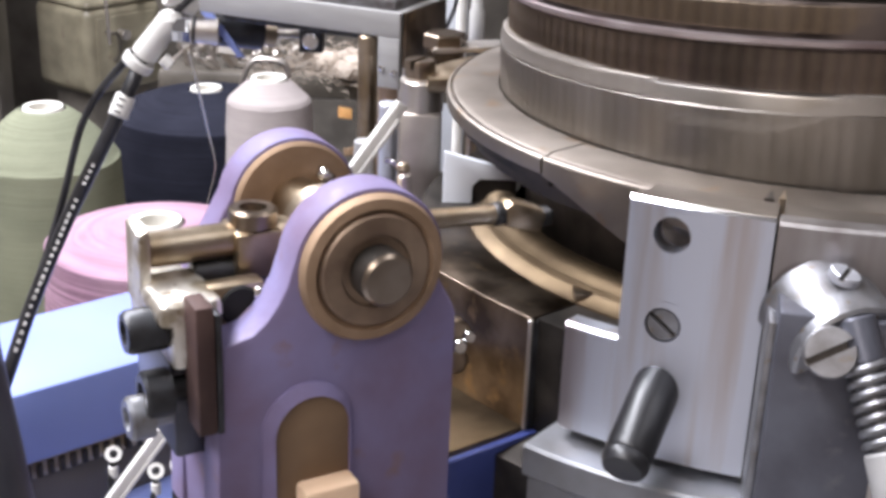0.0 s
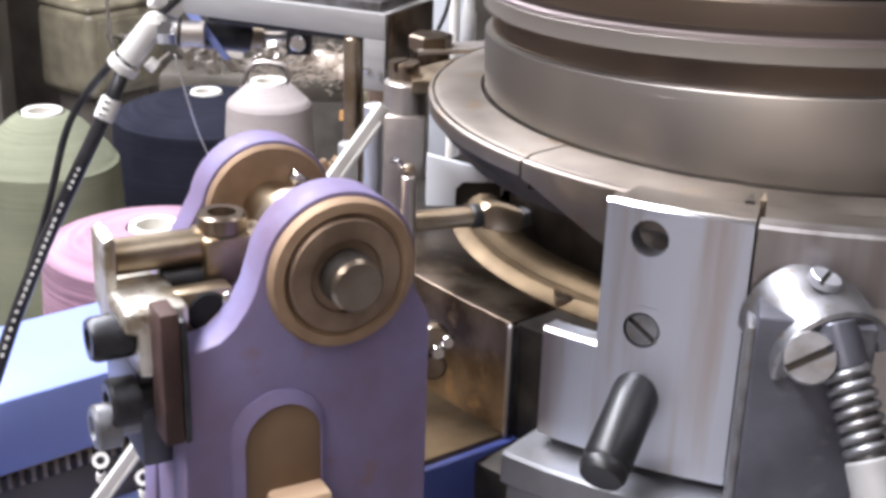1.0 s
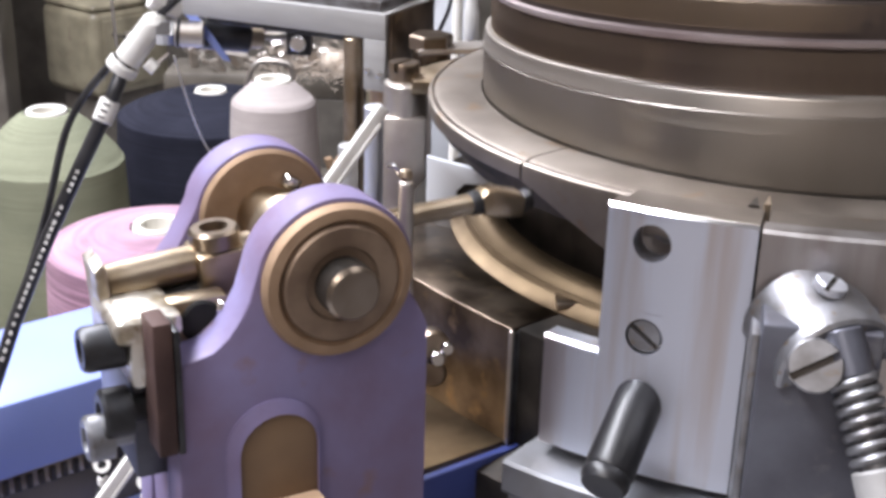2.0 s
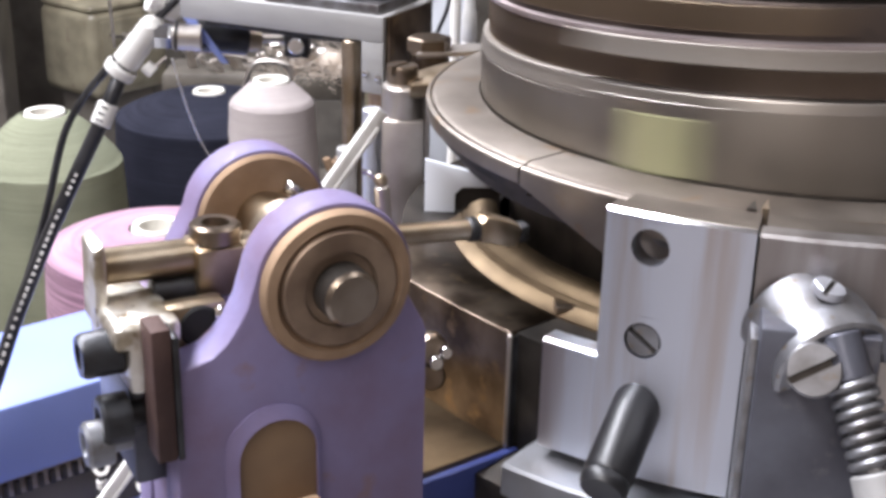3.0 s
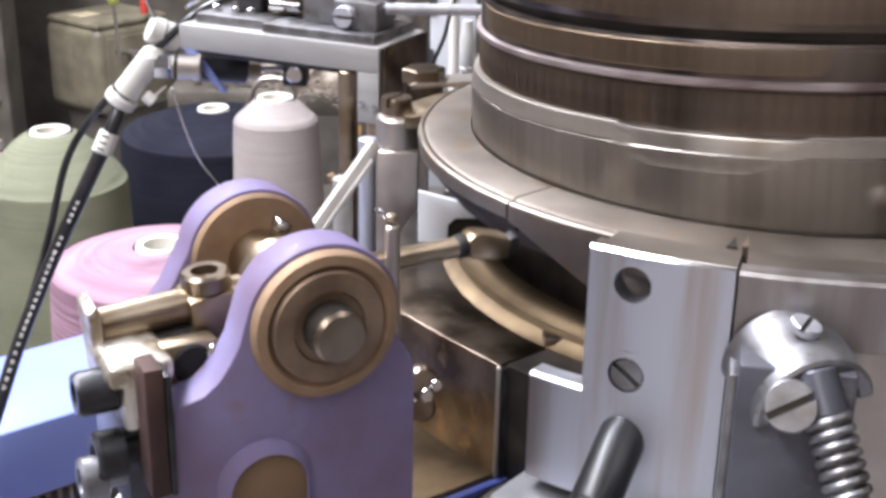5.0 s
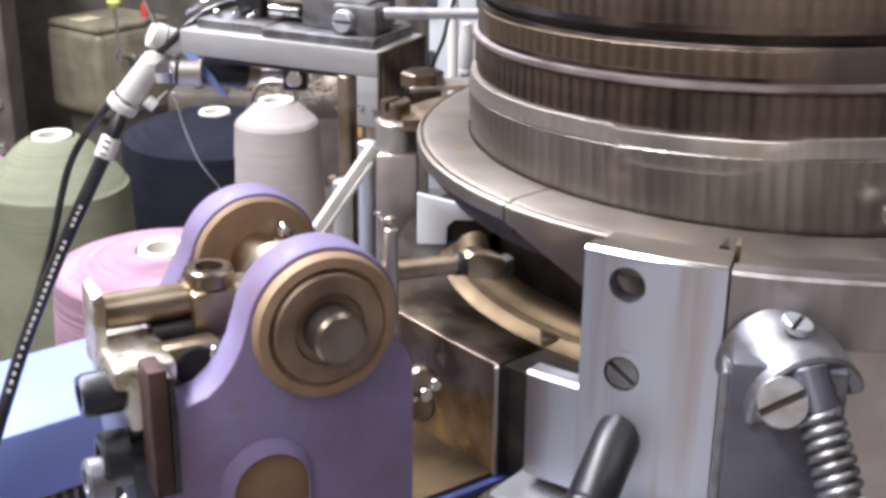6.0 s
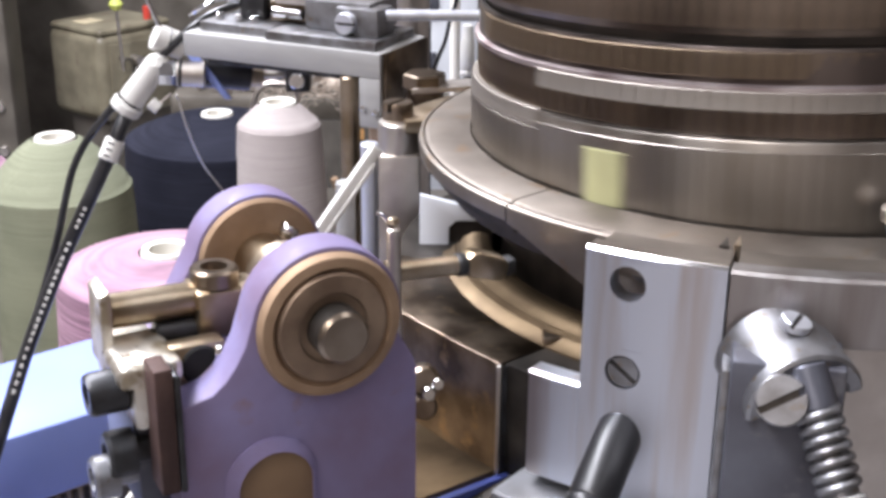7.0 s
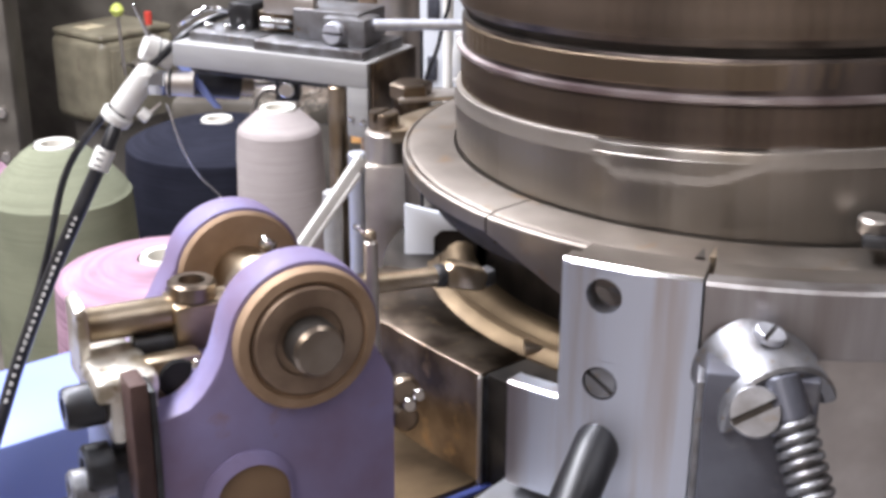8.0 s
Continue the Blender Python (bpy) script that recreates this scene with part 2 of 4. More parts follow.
def prism(points, y0, y1, bevel=0.0):
    """An outline in x, z, carried from y0 to y1."""
    bm = bmesh.new()
    a = [bm.verts.new((x, y0, z)) for x, z in points]
    b = [bm.verts.new((x, y1, z)) for x, z in points]
    bm.faces.new(a)
    bm.faces.new(b[::-1])
    n = len(points)
    for i in range(n):
        bm.faces.new((a[i], b[i], b[(i + 1) % n], a[(i + 1) % n]))
    bmesh.ops.recalc_face_normals(bm, faces=bm.faces)
    if bevel:
        rim = [e for e in bm.edges if len(e.link_faces) == 2 and any(len(f.verts) > 4 or n == 4 for f in e.link_faces)]
        bmesh.ops.bevel(bm, geom=rim, offset=bevel, segments=2, profile=0.5, affect="EDGES")
    return bm


def tube(points, r, seg=12, steps=8):
    """A round hose through points, smoothed."""
    pts = [Vector(p) for p in points]
    path = []
    for i in range(len(pts) - 1):
        p0, p1, p2, p3 = pts[max(i - 1, 0)], pts[i], pts[i + 1], pts[min(i + 2, len(pts) - 1)]
        for s in range(steps):
            t = s / steps
            path.append(0.5 * (2 * p1 + (p2 - p0) * t + (2 * p0 - 5 * p1 + 4 * p2 - p3) * t * t + (3 * p1 - p0 - 3 * p2 + p3) * t ** 3))
    path.append(pts[-1])
    bm = bmesh.new()
    rings = []
    for i, p in enumerate(path):
        d = (path[min(i + 1, len(path) - 1)] - path[max(i - 1, 0)]).normalized()
        side = d.cross(Vector((0.31, 0.9, 0.2))).normalized()
        up = side.cross(d)
        rings.append([bm.verts.new(p + r * (math.cos(2 * math.pi * k / seg) * side + math.sin(2 * math.pi * k / seg) * up)) for k in range(seg)])
    for a, b in zip(rings, rings[1:]):
        for k in range(seg):
            bm.faces.new((a[k], a[(k + 1) % seg], b[(k + 1) % seg], b[k]))
    bm.faces.new(rings[0])
    bm.faces.new(rings[-1][::-1])
    return bm


def hexagon(r, h, m, seg=6):
    c = h * 0.12
    return turn([(0, 0), (r, 0), (r, h - c), (r * 0.9, h), (0, h)], seg, m)


def join(*parts):
    """One bmesh of several."""
    bm = bmesh.new()
    for b in parts:
        me = bpy.data.meshes.new("tmp")
        b.to_mesh(me)
        b.free()
        bm.from_mesh(me)
        bpy.data.meshes.remove(me)
    return bm


def moved(bm, m):
    bmesh.ops.transform(bm, matrix=m, verts=bm.verts)
    return bm


def cap_screw(name, label, r, h, m, material, parent=None):
    """A socket-head cap screw: knurled head with a hexagonal socket, along +z of m."""
    t = thing(name, label, "screw", m) if parent is None else None
    bm = turn([(0, -h * 0.8), (r * 0.55, -h * 0.8), (r * 0.55, 0), (r, 0), (r, h * 0.86), (r * 0.88, h), (r * 0.56, h), (r * 0.5, h * 0.45), (0, h * 0.4)], 24)
    if parent is None:
        part("head", bm, material, t)
        return t
    return part(name, moved(bm, m), material, parent, label)


def slot_screw(name, label, r, h, m, material, parent=None):
    """A cheese-head screw with a cut slot, along +z of m."""
    d, w = h * 0.5, r * 0.15
    halves = []
    for s in (1, -1):
        a = math.asin(w / r)
        pts = [(r * math.cos(a + (math.pi - 2 * a) * k / 14), s * r * math.sin(a + (math.pi - 2 * a) * k / 14)) for k in range(15)]
        bm = bmesh.new()
        lo = [bm.verts.new((x, y, h - d)) for x, y in pts]
        up = [bm.verts.new((x * 0.99, y * 0.99, h - d * 0.25)) for x, y in pts]
        top = [bm.verts.new((x * 0.92, w * s + (y - w * s) * 0.92, h)) for x, y in pts]
        for p, q in ((lo, up), (up, top)):
            for k in range(15):
                j = (k + 1) % 15
                bm.faces.new((p[k], p[j], q[j], q[k]))
        bm.faces.new(top)
        halves.append(bm)
    base = turn([(0, -h * 0.5), (r * 0.6, -h * 0.5), (r, 0), (r, h - d), (0, h - d)], 28)
    bm = moved(join(base, *halves), m)
    # Thin dark strip on the slot floor stands in for its shade.
    slot = moved(box(-r * 0.95, r * 0.95, -w, w, h - d - 0.0002, h - d + 0.0002, 0), m)
    if parent is not None:
        head = part(name, bm, material, parent, label)
        part("slot", slot, DARK, head, "slot floor darkened for shade")
        return head
    t = thing(name, label, "screw")
    part("head", bm, material, t)
    part("slot", slot, DARK, t, "slot floor darkened for shade")
    return t

# ---- setting ----


def structure(name, bm, material, label, category):
    return tagged(part(name, bm, material), label, category, kind="structure")


structure("floor", box(-4, 4, -3, 6, -0.1, 0, 0), FLOOR, "worn grey concrete floor of a knitting hall", "floor")
structure("ceiling", box(-4, 4, -3, 6, 3.0, 3.1, 0), CEIL, "pale panelled ceiling over the machines", "ceiling")
structure("wall_north", box(-4, 4, 6.004, 6.2, 0, 3.0, 0), WALL, "dull plaster wall behind the machines", "wall")
structure("wall_south", box(-4, 4, -3.2, -3.004, 0, 3.0, 0), WALL, "dull plaster wall of the hall", "wall")
structure("wall_east", box(4.004, 4.2, -3, 6, 0, 3.0, 0), WALL, "dull plaster wall of the hall", "wall")
structure("wall_west", box(-4.2, -4.004, -3, 6, 0, 3.0, 0), WALL, "dull plaster wall of the hall", "wall")

# ---- knitting machine: cylinder, rings, guards ----
CX, CY = 0.0862, 0.3175
AXIS = pose(CX, CY, 0)

drum = thing("needle_cylinder", "rotating oily steel needle cylinder of a circular knitting machine", "machine part", pose(CX, CY, 1.1))
Z = 1.1


def lathe_part(name, rows, material, parent, label="", seg=128):
    return part(name, turn([(r, z - Z) for r, z in rows], seg), material, parent, label)


lathe_part("lower_drum", [(0.0760, 1.1030), (0.0776, 1.1045), (0.0776, 1.1288), (0.0773, 1.1293), (0.0752, 1.1295)], DRUM, drum, "smooth turned lower drum")
lathe_part("needle_band", [(0.0752, 1.1295), (0.0748, 1.1308), (0.0748, 1.1385)], DRUMDARK, drum, "dark oily recessed needle band")
lathe_part("bright_rim", [(0.0748, 1.1385), (0.0764, 1.1388), (0.0769, 1.1393), (0.0768, 1.1402), (0.0756, 1.1406)], RIM, drum, "worn bright rim")
lathe_part("upper_band", [(0.0756, 1.1406), (0.0754, 1.1471), (0.0750, 1.1478)], DRUMDARK, drum, "oily upper band")
lathe_part("groove", [(0.0750, 1.1478), (0.0735, 1.1482), (0.0735, 1.1498), (0.0755, 1.1502)], DARK, drum)
lathe_part("upper_drum", [(0.0755, 1.1502), (0.0759, 1.1511), (0.0759, 1.1816), (0.0750, 1.1826), (0, 1.1826)], UPPERDRUM, drum, "turned steel upper drum")

MARK_A, MARK_B = 0.0, -207.0
# upright pieces round the cylinder: (name, half depth, half width, foot, top, bevel, material, radius)
UPRIGHTS = (
    ("needle", 0.0009, 0.0007, 1.1297, 1.1384, 0.0003, OILYDARK, 0.0752),
    ("upper_jack", 0.0005, 0.0009, 1.1518, 1.1766, 0.0002, OILYDARK, 0.0760),
)
shapes = {}
for name, dx, dy, lo, hi, bev, mt, r in UPRIGHTS + (("low_rib", 0.0004, 0.0012, 1.1050, 1.1272, 0.0002, DRUM, 0.07735), ("rib", 0.0006, 0.0010, 1.1050, 1.1258, 0.0003, DRUM, 0.07745), ("jack", 0.0006, 0.0010, 1.1418, 1.1472, 0.0002, JACKSTEEL, 0.0748), ("needle_butt", 0.0010, 0.0013, 1.1260, 1.1300, 0.0002, SHANK, 0.0771)):
    me = bpy.data.meshes.new(name)
    bm = box(-dx, dx, -dy, dy, lo - Z, hi - Z, bev, 1)
    if name == "needle_butt":
        for v in bm.verts:
            v.co.x -= 0.0010 * max(0.0, (v.co.z + Z - lo) / (hi - lo) - 0.3)
    bm.to_mesh(me)
    bm.free()
    me.materials.append(mt)
    shapes[name] = (me, r)


def upright(name, deg):
    me, r = shapes[name]
    o = new(name, me)
    o.parent = drum
    o.matrix_basis = pose(r * math.cos(radians(deg)), r * math.sin(radians(deg)), 0, 0, 0, deg)
    return o


butts, jacks = [], []
for k in range(150):
    a = 2.4 * k
    for row in UPRIGHTS:
        upright(row[0], a)
    early = 8 < a < 138
    upright("rib" if early else "low_rib", a)
    jacks.append((upright("jack", a), a))
    butts.append((upright("needle_butt", a), a, early))

for deg, mt, lb in ((MARK_A, ROSE_THREAD, "pink yarn caught on the drum"), (MARK_B, LIME_THREAD, "yellow-green yarn caught on the drum")):
    part("yarn_mark", shell([(0.0776, 1.1118 - Z), (0.0781, 1.1120 - Z), (0.0781, 1.1240 - Z), (0.0776, 1.1242 - Z)], 6, deg - 3.5, deg + 3.5), mt, drum, lb)

# the flat ring round the cylinder, split into two sectors
ring = thing("sinker_ring", "flat turned steel ring with bright grooved rim round the cylinder", "machine part", AXIS)


def ring_profile(rim):
    return [(0.0789, 1.1122), (0.0893, 1.1118), (0.0905, 1.1113), (0.0908, 1.1107), (0.0911, 1.1107), (0.0914, 1.1112), (0.0921, 1.1108), (0.0923, 1.1098), (0.0921, rim), (0.0850, rim), (0.0789, 1.1085)]


part("ring_sector", shell(ring_profile(1.1074), 60, -218, -141.4), RINGSTEEL, ring, "rear sector of the ring")


def deepening_sector(a0, a1, seg):
    bm = bmesh.new()
    rings = []
    for k in range(seg + 1):
        deg = a0 + (a1 - a0) * k / seg
        a = radians(deg)
        rim = 1.1070 - 0.0107 * min(1.0, max(0.0, (deg + 141) / 17.0)) ** 1.2
        rings.append([bm.verts.new((r * math.cos(a), r * math.sin(a), z)) for r, z in ring_profile(rim)])
    n = len(rings[0])
    for p, q in zip(rings, rings[1:]):
        for i in range(n):
            bm.faces.new((p[i], p[(i + 1) % n], q[(i + 1) % n], q[i]))
    bm.faces.new(rings[0])
    bm.faces.new(rings[-1][::-1])
    return bm


# Dark shell added as the shade beneath the rear rim.
part("under_rim_shade", shell([(0.0893, 1.1072), (0.0893, 1.1040), (0.0850, 1.1030), (0.0850, 1.1072)], 60, -218, -141.4), DARK, ring, "dark band painted for the shade under the rim")
part("ring_sector", deepening_sector(-141.0, -60, 60), RINGSTEEL, ring, "front sector of the ring with a deepening skirt")
part("ring_sector", shell(ring_profile(1.1040), 90, -59.6, 141.6), RINGSTEEL, ring)
# Dark tone here puts in the shade below the ring.
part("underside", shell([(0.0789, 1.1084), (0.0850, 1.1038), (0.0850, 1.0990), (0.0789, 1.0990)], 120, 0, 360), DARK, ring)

# body below the ring: dark bore, lower gilt lip, cam block
bore = thing("cylinder_bed", "dark oily bore under the ring with a worn brassy lip", "machine part", AXIS)
part("inner_wall", turn([(0.0700, 1.1080), (0.0700, 1.0500)], 96), DARK, bore, "black oily inner wall")
part("lip", shell([(0.0858, 1.0770), (0.0858, 1.0777), (0.0842, 1.0783), (0.0826, 1.0797), (0.0822, 1.0796), (0.0816, 1.0806), (0.0812, 1.0806), (0.0800, 1.0822), (0.0780, 1.0832), (0.0755, 1.0834), (0.0735, 1.0826), (0.0735, 1.0770)], 100, -180, -40), LIP, bore, "broad worn brassy steel lip with turned grooves")
part("bed", turn([(0.0735, 1.0772), (0.0980, 1.0772), (0.0980, 1.0500), (0.1100, 1.0480), (0.1100, 0.95), (0, 0.95)], 96), DARK, bore, "dark iron bed")

cam_block = thing("cam_block", "oil-stained steel cam block with dark polished sides", "machine part")


def slab(points, z0, z1, bevel=0.0006):
    """An outline in x, y, carried from z0 to z1."""
    bm = prism([(x, y) for x, y in points], z0, z1, bevel)
    for v in bm.verts:
        v.co = (v.co.x, v.co.z, v.co.y)
    return bm


front_arc = [(-0.0300, 0.3000), (-0.0205, 0.2870), (-0.0084, 0.2760), (0.0024, 0.2620), (0.0134, 0.2492)]
part("block", slab(front_arc + [(0.0290, 0.2625), (0.0160, 0.3000), (-0.0100, 0.3150)], 1.0500, 1.0776, 0.0005), BLOCKSTEEL, cam_block, "oil-stained top and rounded front")
# Separate black slab puts the end face's shade into its colour.
part("dark_face", slab([(0.0138, 0.2490), (0.0250, 0.2560), (0.0250, 0.2600), (0.0142, 0.2505)], 1.0500, 1.0768, 0.0003), BLACKSTEEL, cam_block, "end face blackened in colour for its shade")
# Paler steel bead draws the corner's highlight in.
part("corner_edge", rod((0.0134, 0.2489, 1.0502), (0.0134, 0.2489, 1.0775), 0.0006, 10), STEEL, cam_block, "lighter steel bead for the corner highlight")
part("step", slab([(0.0235, 0.2585), (0.0310, 0.2590), (0.0310, 0.2640), (0.0235, 0.2640)], 1.0776, 1.0798, 0.0006), OILYDARK, cam_block, "small bright step")
part("ledge", slab([(0.0128, 0.2496), (-0.0045, 0.2369), (-0.0174, 0.2274), (-0.0352, 0.2615), (-0.0300, 0.2980), (0.0100, 0.2700)], 1.0440, 1.0505, 0.0003), LIP, cam_block, "tan oily ledge under the block")

bed_casting = thing("machine_bed", "dark blue enamelled machine bed casting below the guards", "machine part")
part("bed_top", slab([(0.0229, 0.2561), (-0.0040, 0.2362), (-0.0249, 0.2208), (-0.040, 0.330), (0.160, 0.330), (0.160, 0.236)], 0.95, 1.0436, 0.001), NAVYBED, bed_casting)
part("front_plate", slab([(0.0242, 0.2543), (-0.0156, 0.2249), (-0.0168, 0.2266), (0.0230, 0.2559)], 0.95, 1.0500, 0.0004), NAVYBED, bed_casting, "blue enamelled front plate")
part("pedestal", box(-0.028, 0.158, 0.236, 0.328, 0.0, 0.9496, 0.004), NAVYBED, bed_casting, "dark blue pedestal standing on the floor")

# small bright screws beside the plate
for x, y, z, r in ((-0.0030, 0.2460, 1.0750, 0.0034), (0.0000, 0.2440, 1.0752, 0.0014), (-0.0030, 0.2450, 1.0690, 0.0030), (-0.0020, 0.2425, 1.0735, 0.0016)):
    t = thing("clamp_screw", "small bright oily screw beside the cam block", "screw", group="screws beside the cam block")
    part("head", turn([(0, -0.004), (r, -0.004), (r, 0), (r * 0.8, r * 0.3), (r * 0.4, r * 0.35), (0, r * 0.2)], 18, pose(x, y, z, 75, 0, 10)), OILYDARK if r > 0.002 else CHROME, t)

# curved guard plates on the ring
R0, R1 = 0.1070, 0.1115
guard = thing("guard_plate", "curved satin aluminium guard plate with two screw holes and a notch", "machine part", AXIS)


def guard_sheet(a0, a1, z0, z1, seg, r1=R1):
    c = 0.0006
    return shell([(R0, z0), (r1 - c, z0), (r1, z0 + c), (r1, z1 - c), (r1 - c, z1), (R0, z1)], seg, a0, a1)


def guard_with_holes(a0, a1, z0, z1, holes, hr):
    """A curved sheet with round holes through it: grid of cells round each hole, in arc length."""
    bm = bmesh.new()
    zs = sorted(h[1] for h in holes)
    cuts = [z0] + [z for h in zs for z in (h - hr * 1.35, h + hr * 1.35)] + [z1]
    ah = holes[0][0]
    da = math.degrees(hr * 1.35 / R1)
    cols = [a0 + (ah - da - a0) * k / 3 for k in range(4)] + [ah + da + (a1 - ah - da) * k / 7 for k in range(8)]

    def at(a, z, r):
        return bm.verts.new((r * math.cos(radians(a)), r * math.sin(radians(a)), z))
    for r in (R1, R0):
        for i in range(len(cols) - 1):
            for j in range(len(cuts) - 1):
                p, q, lo, hi = cols[i], cols[i + 1], cuts[j], cuts[j + 1]
                hole = i == 3 and j % 2 == 1
                if not hole:
                    bm.faces.new((at(p, lo, r), at(q, lo, r), at(q, hi, r), at(p, hi, r)))
                    continue
                n = 32
                ca, cz = (p + q) / 2, (lo + hi) / 2
                inner, outer = [], []
                for k in range(n):
                    t = 2 * math.pi * k / n
                    c, s = math.cos(t), math.sin(t)
                    f = 1 / max(abs(c), abs(s))
                    inner.append(at(ca + math.degrees(hr * c / R1), cz + hr * s, r))
                    outer.append(at(ca + da * c * f, cz + hr * 1.35 * s * f, r))
                for k in range(n):
                    bm.faces.new((inner[k], inner[(k + 1) % n], outer[(k + 1) % n], outer[k]))
                if r == R1:
                    back = [at(ca + math.degrees(hr * math.cos(2 * math.pi * k / n) / R1), cz + hr * math.sin(2 * math.pi * k / n), R0) for k in range(n)]
                    for k in range(n):
                        bm.faces.new((inner[k], inner[(k + 1) % n], back[(k + 1) % n], back[k]))
    for a in (a0, a1):
        bm.faces.new((at(a, z0, R0), at(a, z0, R1), at(a, z1, R1), at(a, z1, R0)))
    for i in range(len(cols) - 1):
        for z in (z0, z1):
            bm.faces.new((at(cols[i], z, R0), at(cols[i + 1], z, R0), at(cols[i + 1], z, R1), at(cols[i], z, R1)))
    bmesh.ops.remove_doubles(bm, verts=bm.verts, dist=1e-6)
    return bm


HA = -116.9
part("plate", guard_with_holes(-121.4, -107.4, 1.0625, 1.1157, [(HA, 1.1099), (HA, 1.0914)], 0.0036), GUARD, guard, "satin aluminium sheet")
part("top_edge", shell([(R1 - 0.0010, 1.1157), (R1, 1.1157), (R1 - 0.0005, 1.1163), (R1 - 0.0010, 1.1163)], 20, -121.4, -107.4), CHROME, guard, "bright chamfered top edge")
part("top_face", shell([(R0, 1.1157), (R1 - 0.0012, 1.1157), (R1 - 0.0012, 1.1162), (R0, 1.1162)], 20, -121.4, -107.4), RINGSTEEL, guard, "dull top face")
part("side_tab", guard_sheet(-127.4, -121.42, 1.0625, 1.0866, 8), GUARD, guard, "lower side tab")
part("foot_ledge", shell([(0.100, 1.0530), (0.1185, 1.0530), (0.1190, 1.0536), (0.1190, 1.0598), (0.1184, 1.0604), (0.1116, 1.0606), (0.100, 1.0606)], 20, -129, -106.8), FOOT, guard, "stepped foot ledge")
part("foot", shell([(0.100, 1.0300), (0.1165, 1.0300), (0.1165, 1.0529), (0.100, 1.0529)], 20, -129, -106.8), FOOT, guard, "foot of the guard")
for z, dz in ((1.1099, 0.0), (1.0914, 0.0028)):
    a = radians(HA)
    rr = 0.1000 + dz * 3.2
    m = Matrix.Translation((rr * math.cos(a), rr * math.sin(a), z)) @ pose(0, 0, 0, 90, 0, HA + 90) @ pose(0, 0, 0, 0, 0, -35)
    slot_screw("guard_screw", "slotted steel screw sunk in the plate", 0.0033, 0.0022, m, ZINC, guard)

guard2 = thing("guard_plate_long", "curved oily steel guard plate beside the split", "machine part", AXIS)
part("plate", guard_sheet(-107.12, -60, 1.1020, 1.1158, 40), GUARDTWO, guard2, "steel upper sheet")
part("lower_skirt", shell([(0.1000, 1.0300), (0.1085, 1.0300), (0.1095, 1.1019), (0.1000, 1.1019)], 40, -105.4, -60), STEEL, guard2, "oil-stained lower skirt")
part("edge_strip", guard_sheet(-106.9, -106.2, 1.0300, 1.0625, 2, 0.1125), ALU, guard2, "bright narrow edge strip")
for a0, a1 in ((-121.0, -107.4), (-106.7, -60)):
    t = thing("cover_segment", "flat steel cover segment between the ring and the guard", "machine part", AXIS)
    part("cover", shell([(0.0992, 1.1147), (0.0997, 1.1155), (0.1068, 1.1155), (0.1068, 1.1100), (0.0992, 1.1080)], 24, a0, a1), RINGSTEEL, t)
    part("under_step", shell([(0.0926, 1.1109), (0.0990, 1.1119), (0.0990, 1.1060), (0.0926, 1.1040)], 24, a0, a1), RINGSTEEL, t, "lower step toward the ring")

notch = thing("seam_notch", "small oily brass locating wedge at the cover seam", "wedge", AXIS)
for a, da, mt, lb in ((-108.6, 0.55, DARK, "dark slab for the gap's shade"), (-107.2, 0.35, OILY, "brass wedge")):
    p = [(0.0935, a), (0.0990, a - da), (0.0990, a + da)]
    # The dark slab lies on the cover and imitates a shaded gap.
    part("wedge", slab([(r * math.cos(radians(q)), r * math.sin(radians(q))) for r, q in p], 1.1090, 1.1158 if mt is DARK else 1.1162, 0.0001), mt, notch, lb)

# black plastic pull knob on the guard
knob = thing("plunger_knob", "black glossy plastic plunger knob leaning out of the guard", "knob")
kd = Vector((-0.0085, -0.0165, -0.0100)).normalized()
km = Matrix.Translation((0.0352, 0.2170, 1.0765)) @ kd.to_track_quat("Z", "Y").to_matrix().to_4x4()
part("grip", turn([(0, -0.006), (0.0042, -0.006), (0.0047, -0.004), (0.0047, 0.0140), (0.0044, 0.0146), (0, 0.0146)], 32, km), KNOBBLACK, knob)
part("end_cap", turn([(0, 0.0146), (0.0044, 0.0147), (0.0047, 0.0153), (0.0046, 0.0165), (0.0040, 0.0176), (0, 0.0179)], 32, km), KNOBBLACK, knob, "rounded glossy end cap")

# clamp with spring on the long guard
clamp = thing("spring_clamp", "zinc clamp block with slotted screw and coiled return spring", "machine part")
ca = radians(-101.5)
cm = Matrix.Translation((CX + 0.1150 * math.cos(ca), CY + 0.1150 * math.sin(ca), 1.1020)) @ pose(0, 0, 0, 0, 0, -101.5 + 90)
sb, sf = Vector((0.0634, 0.2079, 1.1093)), Vector((0.0662, 0.1951, 1.1062))
ax = (sf - sb).normalized()
side = ax.cross(Vector((0, 0, 1))).normalized()
up = side.cross(ax).normalized()
arch_m = Matrix((side, up, ax)).transposed().to_4x4()
arch_m.translation = sb - up * 0.0110
L = (sf - sb).length
part("saddle", moved(shell([(0.0078, -0.002), (0.0110, -0.002), (0.0110, L - 0.0006), (0.0104, L), (0.0084, L), (0.0078, L - 0.0006)], 40, -14, 166), arch_m), ZINC, clamp, "rounded zinc saddle")
# Dark fill added in the hollow, in place of the shade there.
part("saddle_core", moved(turn([(0, -0.002), (0.0077, -0.002), (0.0077, L - 0.004), (0, L - 0.004)], 32), arch_m), ARMGREY, clamp, "dark fill for the shade under the saddle")
